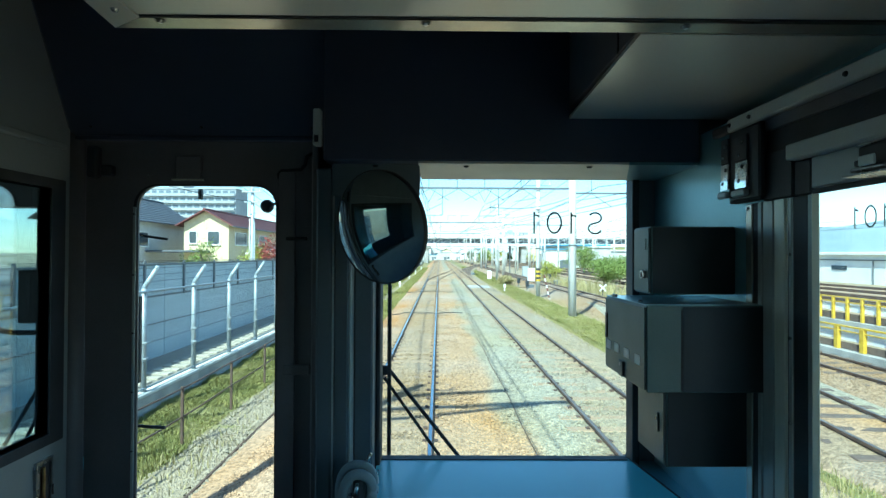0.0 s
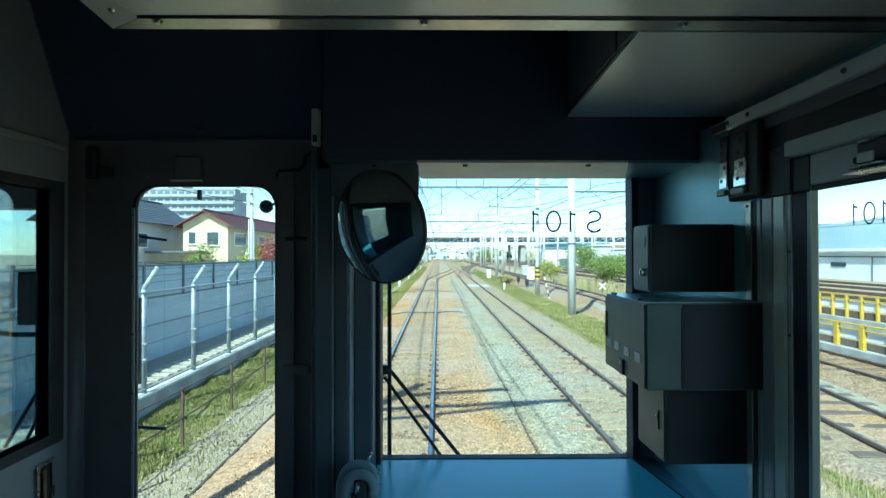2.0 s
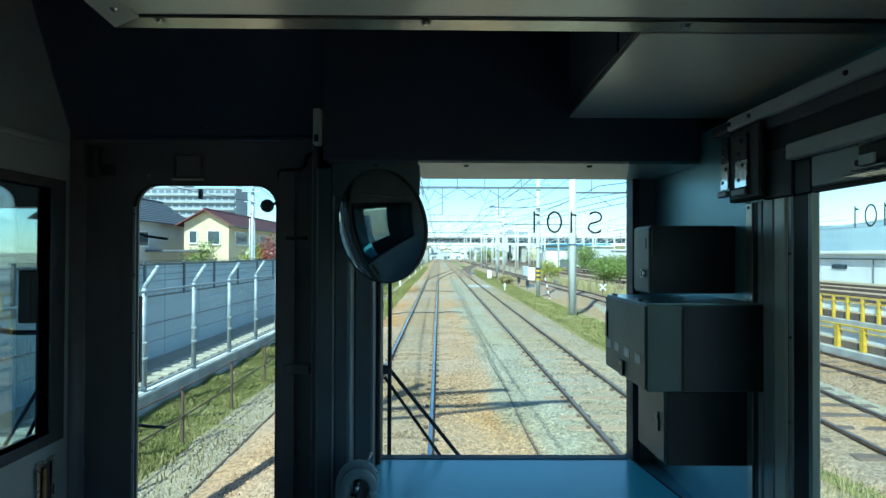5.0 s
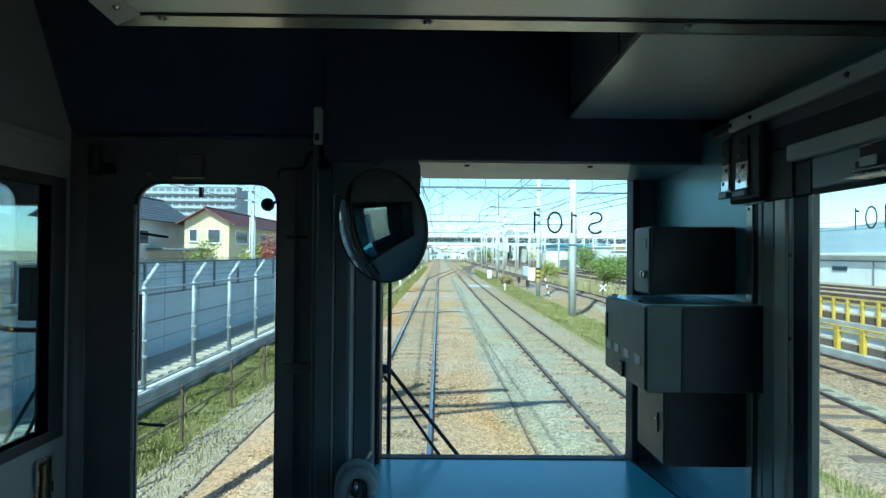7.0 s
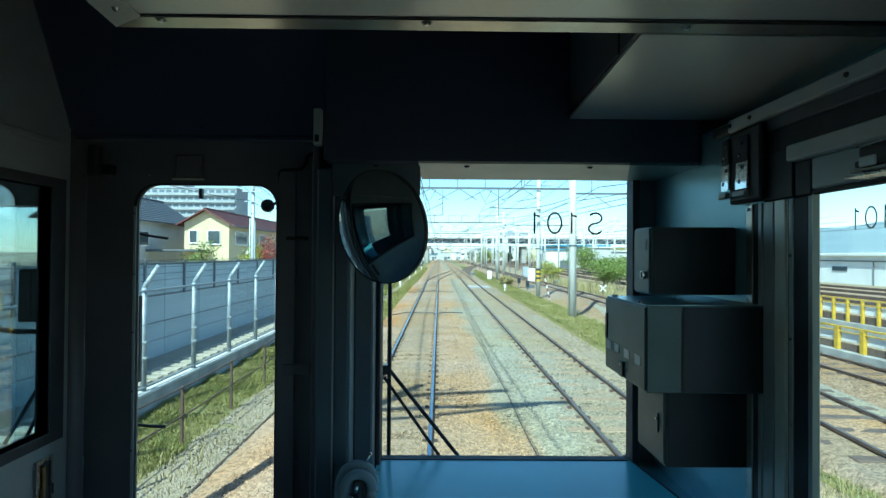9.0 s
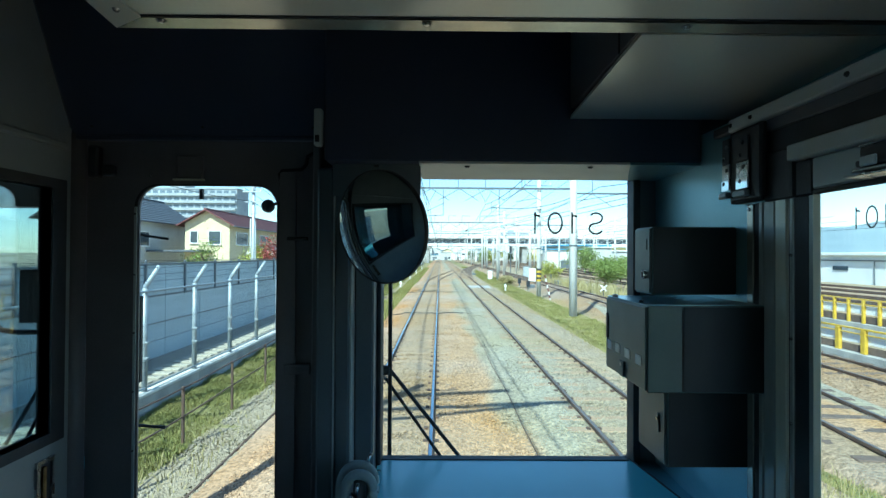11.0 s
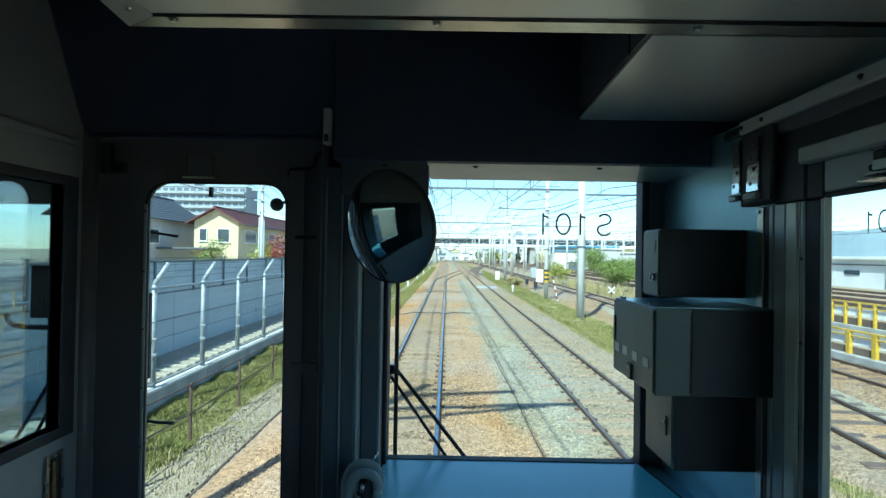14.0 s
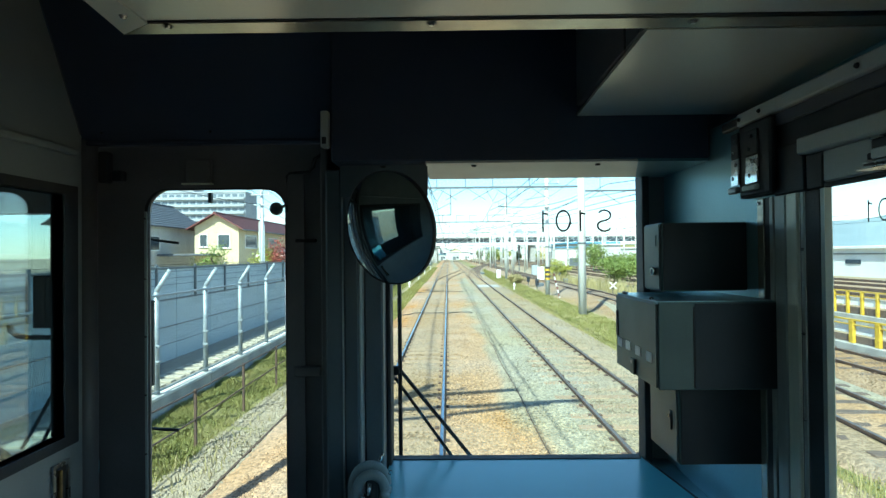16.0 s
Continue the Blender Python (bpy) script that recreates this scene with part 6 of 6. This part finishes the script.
# trees, masts and sheds far along the line
for i in range(40):
    x = rng.uniform(-26, -9) if i % 3 == 0 else rng.uniform(12, 95)
    y = rng.uniform(110, 195) if x < 0 else rng.uniform(130, 330)
    tree(x, y, rng.uniform(3.0, 6.5), rng.uniform(1.8, 3.6), (LEAF, LEAF, LEAFYEL)[i % 3], ("green tree far along the line", "green tree far along the line", "yellow-green tree far along the line")[i % 3], 700, 0.26)
for i in range(30):
    x, y = rng.uniform(5, 60), rng.uniform(85, 300)
    if 198 < y < 216 or abs(x - 10.6) < 1.5:
        continue
    p = thing("line_mast", (x, y, GZ), "plain pale concrete line mast", "mast", "line masts")
    mast(p, x, y, rng.uniform(6.5, 9.5), 0.15)
    bm = B()
    tube(bm, (x - 1.4, y, 6.0), (x + 1.4, y, 6.0), 0.04, 6)
    part("cross_arm", bm, GALVDARK, p)
for i in range(14):
    x, y = (rng.uniform(16, 44), rng.uniform(120, 196)) if i < 8 else (rng.uniform(-10, 60), rng.uniform(285, 330))
    w, h = rng.uniform(3, 9), rng.uniform(2.2, 5.0)
    g = thing("shed", (x, y, GZ), ("low pale clad shed far along the line", "low grey rendered shed far along the line")[i % 2], "shed", "far sheds")
    part("wall", box(B(), x - w / 2, x + w / 2, y, y + 4, GZ, h), (CLAD, GREYREND)[i % 2], g)
    part("roof", box(B(), x - w / 2 - 0.3, x + w / 2 + 0.3, y - 0.4, y + 4.4, h, h + 0.25, 0.04), (DARKROOF, CLAD, BLUEROOF)[i % 3], g)
    part("door", box(B(), x - w * 0.1, x + w * 0.15, y - 0.05, y + 0.05, GZ, 1.6), GALVDARK, g)
    part("window", box(B(), x + w * 0.22, x + w * 0.40, y - 0.05, y + 0.05, 0.6, 1.6), PANE, g)

# light portals over the yard tracks
yp = thing("yard_portal", (0, 0, GZ), "slim steel overhead line portal across the yard tracks", "overhead line portal", "yard portals")
for x in (12.9, 24.4, 36.8, 44.5):
    part("mast", tube(B(), (x, 0, GZ), (x, 0, 9.3), 0.13, 10, 0.10), POLE, yp, smooth=True)
for z in (7.0, 7.75):
    part("chord", box(B(), 12.9, 44.5, -0.05, 0.05, z, z + 0.09), GALV, yp)
bm = B()
for k in range(26):
    x = 13.0 + 1.2 * k
    tube(bm, (x, 0, 7.08), (x + 0.6, 0, 7.76), 0.022, 4)
    tube(bm, (x + 0.6, 0, 7.76), (x + 1.2, 0, 7.08), 0.022, 4)
part("lattice", bm, GALV, yp, "zigzag bracing of the beam")
bm = B()
for x in (19.0, 22.6, 26.2, 30.0, 34.5, 39.0):
    tube(bm, (x + 0.6, 0, 7.0), (x + 0.6, 0, 5.3), 0.03, 5)
    tube(bm, (x + 0.6, 0, 5.9), (x - 0.5, 0, 5.45), 0.022, 5)
    tube(bm, (x - 0.4, 0, 7.85), (x - 0.4, 0, 8.7), 0.03, 5)
part("drop_arms", bm, GALVDARK, yp)
yp.location = (0, 92.0, GZ)
for y in (130.0, 168.0, 232.0, 276.0):
    copy_thing(yp, Matrix.Translation((0, y, GZ)))
for x in (19.0, 22.6, 26.2, 30.0, 34.5, 39.0):
    w = thing("overhead_wire", (x, 92, 5.3), "overhead contact wire of a yard track", "overhead wire", "overhead wires")
    part("contact_wire", tube(B(), (x, 40, 5.3), (x, 300, 5.3), 0.016, 4), WIRE, w)
    part("carrier_wire", sweep(B(), [(x, 54 + 9.5 * k, 6.7 - 0.55 * 4 * (k / 4 % 1) * (1 - k / 4 % 1)) for k in range(25)], 0.016, 4), WIRE, w)

# grassy road embankment beyond the yard, with a pale parapet along its crest
em = thing("embankment", (92, 290, GZ), "green grassy road embankment beyond the yard", "embankment")
vs, fs, cols = [], [], ((72, GZ - 0.1), (77, 1.6), (82, 4.4), (86.5, 6.7), (89, 7.2), (104, 7.2))
for i in range(45):
    y = 165 + 6 * i
    for x, z in cols:
        vs.append((x + 1.2 * noise.noise(Vector((x * 0.1, y * 0.05, 2.0))), y, z + (0.5 * noise.noise(Vector((x * 0.2, y * 0.09, 7.0))) if 0 < z < 7 else 0)))
    if i:
        n6 = len(cols)
        fs += [((i - 1) * n6 + k, (i - 1) * n6 + k + 1, i * n6 + k + 1, i * n6 + k) for k in range(n6 - 1)]
raw("slope", vs, fs, EARTH, em, "rough grass slope")
part("parapet", box(B(), 89.2, 89.5, 165, 428, 7.15, 8.2, 0.03), CLAD, em, "pale concrete parapet")
blades("slope_grass", 26000, [(73 + 2 * k, 75 + 2 * k, 165, 330, 0.1 + 1.0 * k) for k in range(7)], (0.2, 0.6), GRASS, "rough grass on the embankment slope", width=0.05, lean=0.8)

# signal, cabinets and small line-side things
def cabinet(x, y, w, h, material, label):
    c = thing("cabinet", (x, y, GZ), label, "cabinet", "line-side cabinets")
    part("body", box(B(), x - w / 2, x + w / 2, y - 0.25, y + 0.25, GZ + 0.15, GZ + h, 0.02), material, c)
    part("plinth", box(B(), x - w / 2 - 0.05, x + w / 2 + 0.05, y - 0.3, y + 0.3, GZ - 0.02, GZ + 0.15), CONC, c)
    part("door", box(B(), x - w / 2 + 0.05, x + w / 2 - 0.05, y - 0.262, y - 0.25, GZ + 0.25, GZ + h - 0.1), material, c)


cabinet(9.8, 58, 0.7, 1.7, WHITEP, "white line-side equipment cabinet")
cabinet(11.4, 72, 0.8, 1.6, GALV, "grey line-side equipment cabinet")
# utility pole and service wires by the houses
up_ = thing("utility_pole", (-10.2, 30, GZ), "pale concrete utility pole with short cross arms by the houses", "utility pole")
part("pole", tube(B(), (-10.2, 30, GZ), (-10.2, 30, 6.4), 0.115, 14, 0.09), GALV, up_, smooth=True)
for z, w in ((6.0, 0.55), (5.45, 0.40)):
    part("cross_arm", box(B(), -10.2 - w, -10.2 + w, 29.80, 29.87, z, z + 0.07, 0.006), GALV, up_)
for dx in (-0.45, 0.0, 0.45):
    part("insulator", tube(B(), (-10.2 + dx, 29.83, 6.07), (-10.2 + dx, 29.83, 6.24), 0.045, 8), PORCELAIN, up_)
part("step_pipe", tube(B(), (-10.04, 29.86, 0.2), (-10.04, 29.86, 4.4), 0.035, 8), GALV, up_)
for dx, z in ((-0.45, 6.25), (0.45, 6.25), (0.0, 5.5)):
    w = thing("service_wire", (-10.2 + dx, 30, z), "thin dark service wire strung from the utility pole", "cable", "service wires")
    pts = [(-10.2 + dx - 3.5 * f, 29.83 + 45 * f, z - 0.9 * 4 * f * (1 - f)) for f in (k / 12 for k in range(13))]
    part("cable", sweep(B(), pts, 0.014, 5), WIRE, w)
    pts = [(-10.2 + dx - 2.0 * f, 29.83 - 24 * f, z + 1.2 * f - 0.6 * 4 * f * (1 - f)) for f in (k / 12 for k in range(13))]
    part("cable", sweep(B(), pts, 0.014, 5), WIRE, w)
cabinet(6.1, 66, 0.5, 1.2, WHITEP, "small white cabinet between the tracks")
for x, y in ((5.3, 44.0), (-3.4, 48.0), (-3.4, 63.0), (-3.5, 82.0), (-3.5, 108.0)):
    m = thing("marker_post", (x, y, GZ), "short white marker post beside the track", "post", "marker posts")
    part("post", box(B(), x - 0.05, x + 0.05, y - 0.05, y + 0.05, GZ, 0.35, 0.01), WHITEP, m)
    part("plate", box(B(), x - 0.09, x + 0.09, y - 0.062, y - 0.051, 0.08, 0.30, 0.004), WHITEP, m)
sg = thing("signal", (10.9, 84, GZ), "railway signal on a slim post between the tracks", "signal")
part("post", tube(B(), (10.9, 84, GZ), (10.9, 84, 3.9), 0.06, 8), GALVDARK, sg)
part("head", box(B(), 10.7, 11.1, 83.86, 84.0, 3.0, 4.1, 0.06, 2), BLACK, sg)
for z in (3.25, 3.55, 3.85):
    part("lens", tube(B(), (10.9, 83.86, z), (10.9, 83.82, z), 0.09, 12), PANE, sg)
ds = thing("striped_post", (7.3, 37, GZ), "thin leaning red and white striped guy guard", "post")
for k in range(8):
    part("band", tube(B(), (7.45 - 0.05 * k, 36.6, GZ + 0.22 * k), (7.40 - 0.05 * k, 36.6, GZ + 0.22 * k + 0.22), 0.045, 8), REDROOF if k % 2 else WHITEP, ds)
xm_ = thing("cross_marker", (12.0, 40, GZ), "white crossed-board marker on a low black post", "marker")
part("post", tube(B(), (12.0, 40, GZ), (12.0, 40, 0.15), 0.05, 8), BLACK, xm_)
for s in (-1, 1):
    bm = box(B(), -0.34, 0.34, -0.012, 0.012, -0.05, 0.05, 0.004)
    bm.transform(Matrix.Translation((12.0, 39.93 - 0.026 * s, 0.28)) @ Matrix.Rotation(radians(45 * s), 4, "Y"))
    part("board", bm, WHITEP, xm_)
part("base", box(B(), 11.8, 12.2, 39.85, 40.15, GZ, GZ + 0.18, 0.02), BLACK, xm_)
xs = thing("crossing_slabs", (3.0, 47, -0.05), "pale concrete crossing slabs laid between the rails", "slabs")
cs_ = part("slab", box(B(), 2.52, 3.48, 45.2, 45.95, -0.16, -0.02, 0.012), CONC, xs)
for k in range(1, 4):
    twin(cs_, 0, 0.78 * k, 0)
side_ = part("side_slab", box(B(), 3.66, 4.30, 45.2, 45.95, -0.16, -0.02, 0.012), CONC, xs)
for k in range(1, 4):
    twin(side_, 0, 0.78 * k, 0)
cb = thing("ground_cable", (0.9, 8, -0.05), "thin rusty cable lying over the ballast", "cable")
part("cable", sweep(B(), [(1.30 + 0.05 * math.sin(y * 0.22) + 0.015 * math.sin(y * 1.3), y, -0.055) for y in np.arange(5.5, 60, 0.8)], 0.008, 6), RAILSIDE, cb)

for y in (24.5, 39.0):
    bc = thing("bond_cable", (-0.7, y, -0.05), "thin dark bonding cable looped across the rails", "cable", "bonding cables")
    part("cable", sweep(B(), [(-2.3 + 0.18 * k, y + 0.22 * math.sin(k * 0.55 + y) + 0.06 * k, 0.012 if 3 < k < 12 else -0.04) for k in range(20)], 0.018, 6), WIRE, bc)

# low double-lens signals and point machines beside the siding
def ground_signal(x, y):
    g = thing("ground_signal", (x, y, GZ), "low black two-lens signal on a short stand", "signal", "ground signals")
    part("stand", tube(B(), (x, y, GZ), (x, y, 0.05), 0.045, 8), GALVDARK, g)
    part("foot", box(B(), x - 0.16, x + 0.16, y - 0.14, y + 0.14, GZ, GZ + 0.14, 0.02), CONC, g)
    part("back_plate", box(B(), x - 0.15, x + 0.15, y - 0.02, y, 0.0, 0.52, 0.05), BLACK, g)
    for dx, z in ((-0.05, 0.13), (0.04, 0.38)):
        h = part("hood", tube(B(), (x + dx, y - 0.03, z), (x + dx, y - 0.16, z + 0.01), 0.095, 12), BLACK, g, smooth=True)
        part("lens", tube(B(), (x + dx, y - 0.161, z), (x + dx, y - 0.168, z), 0.07, 12), PANE, h)


ground_signal(7.45, 46.0)
ground_signal(7.6, 52.0)
ground_signal(12.6, 62.0)
for x, y in ((8.2, 49.0), (12.3, 57.0), (4.95, 79.0), (11.9, 76.0)):
    pm = thing("point_machine", (x, y, GZ), "low dark box of a point machine beside the rails", "point machine", "point machines")
    part("casing", box(B(), x - 0.30, x + 0.30, y - 0.45, y + 0.45, GZ + 0.06, GZ + 0.46, 0.06, 2), GALVDARK, pm)
    part("base", box(B(), x - 0.38, x + 0.38, y - 0.55, y + 0.55, GZ - 0.03, GZ + 0.06, 0.01), TIMBER, pm)
    part("rod", tube(B(), (x - 0.3, y, GZ + 0.2), (x - 1.1, y, GZ + 0.2), 0.03, 6), RAILSIDE, pm)
# pale dry bush beside the striped mast
bush = thing("dry_bush", (6.75, 54, GZ), "pale dry bush with thin twigs between the tracks", "bush")
bm = B()
for k in range(16):
    a, s = k * 2.4, 0.35 + 0.06 * (k % 5)
    tube(bm, (6.75, 54, GZ - 0.02), (6.75 + s * 1.5 * math.cos(a), 54 + s * 1.5 * math.sin(a), 0.35 + 0.07 * (k % 6)), 0.02, 5, 0.006)
part("stems", bm, BARK, bush)
crown("twigs", bush, (6.75, 54, 0.25), (1.0, 1.3, 0.55), 1500, 0.085, DRYGRASS)

# ---- distant hills ----
vs, fs = [], []
K = 120
for i in range(K + 1):
    az = radians(-2 + 80 * i / K)
    h = 45 + 290 * min(1, max(0, (i - 6) / 60)) * (0.72 + 0.5 * noise.noise(Vector((i * 0.055, 1.7, 0))) + 0.18 * noise.noise(Vector((i * 0.21, 4.2, 0))))
    for d, z in ((3300, GZ), (3800, h * 0.45), (4300, h)):
        vs.append((d * math.sin(az), d * math.cos(az), z))
for i in range(K):
    for k in range(2):
        a = i * 3 + k
        fs.append((a, a + 3, a + 4, a + 1))
raw("backdrop", vs, fs, HILLM, None, "low blue hills on the horizon", "hills", "structure")
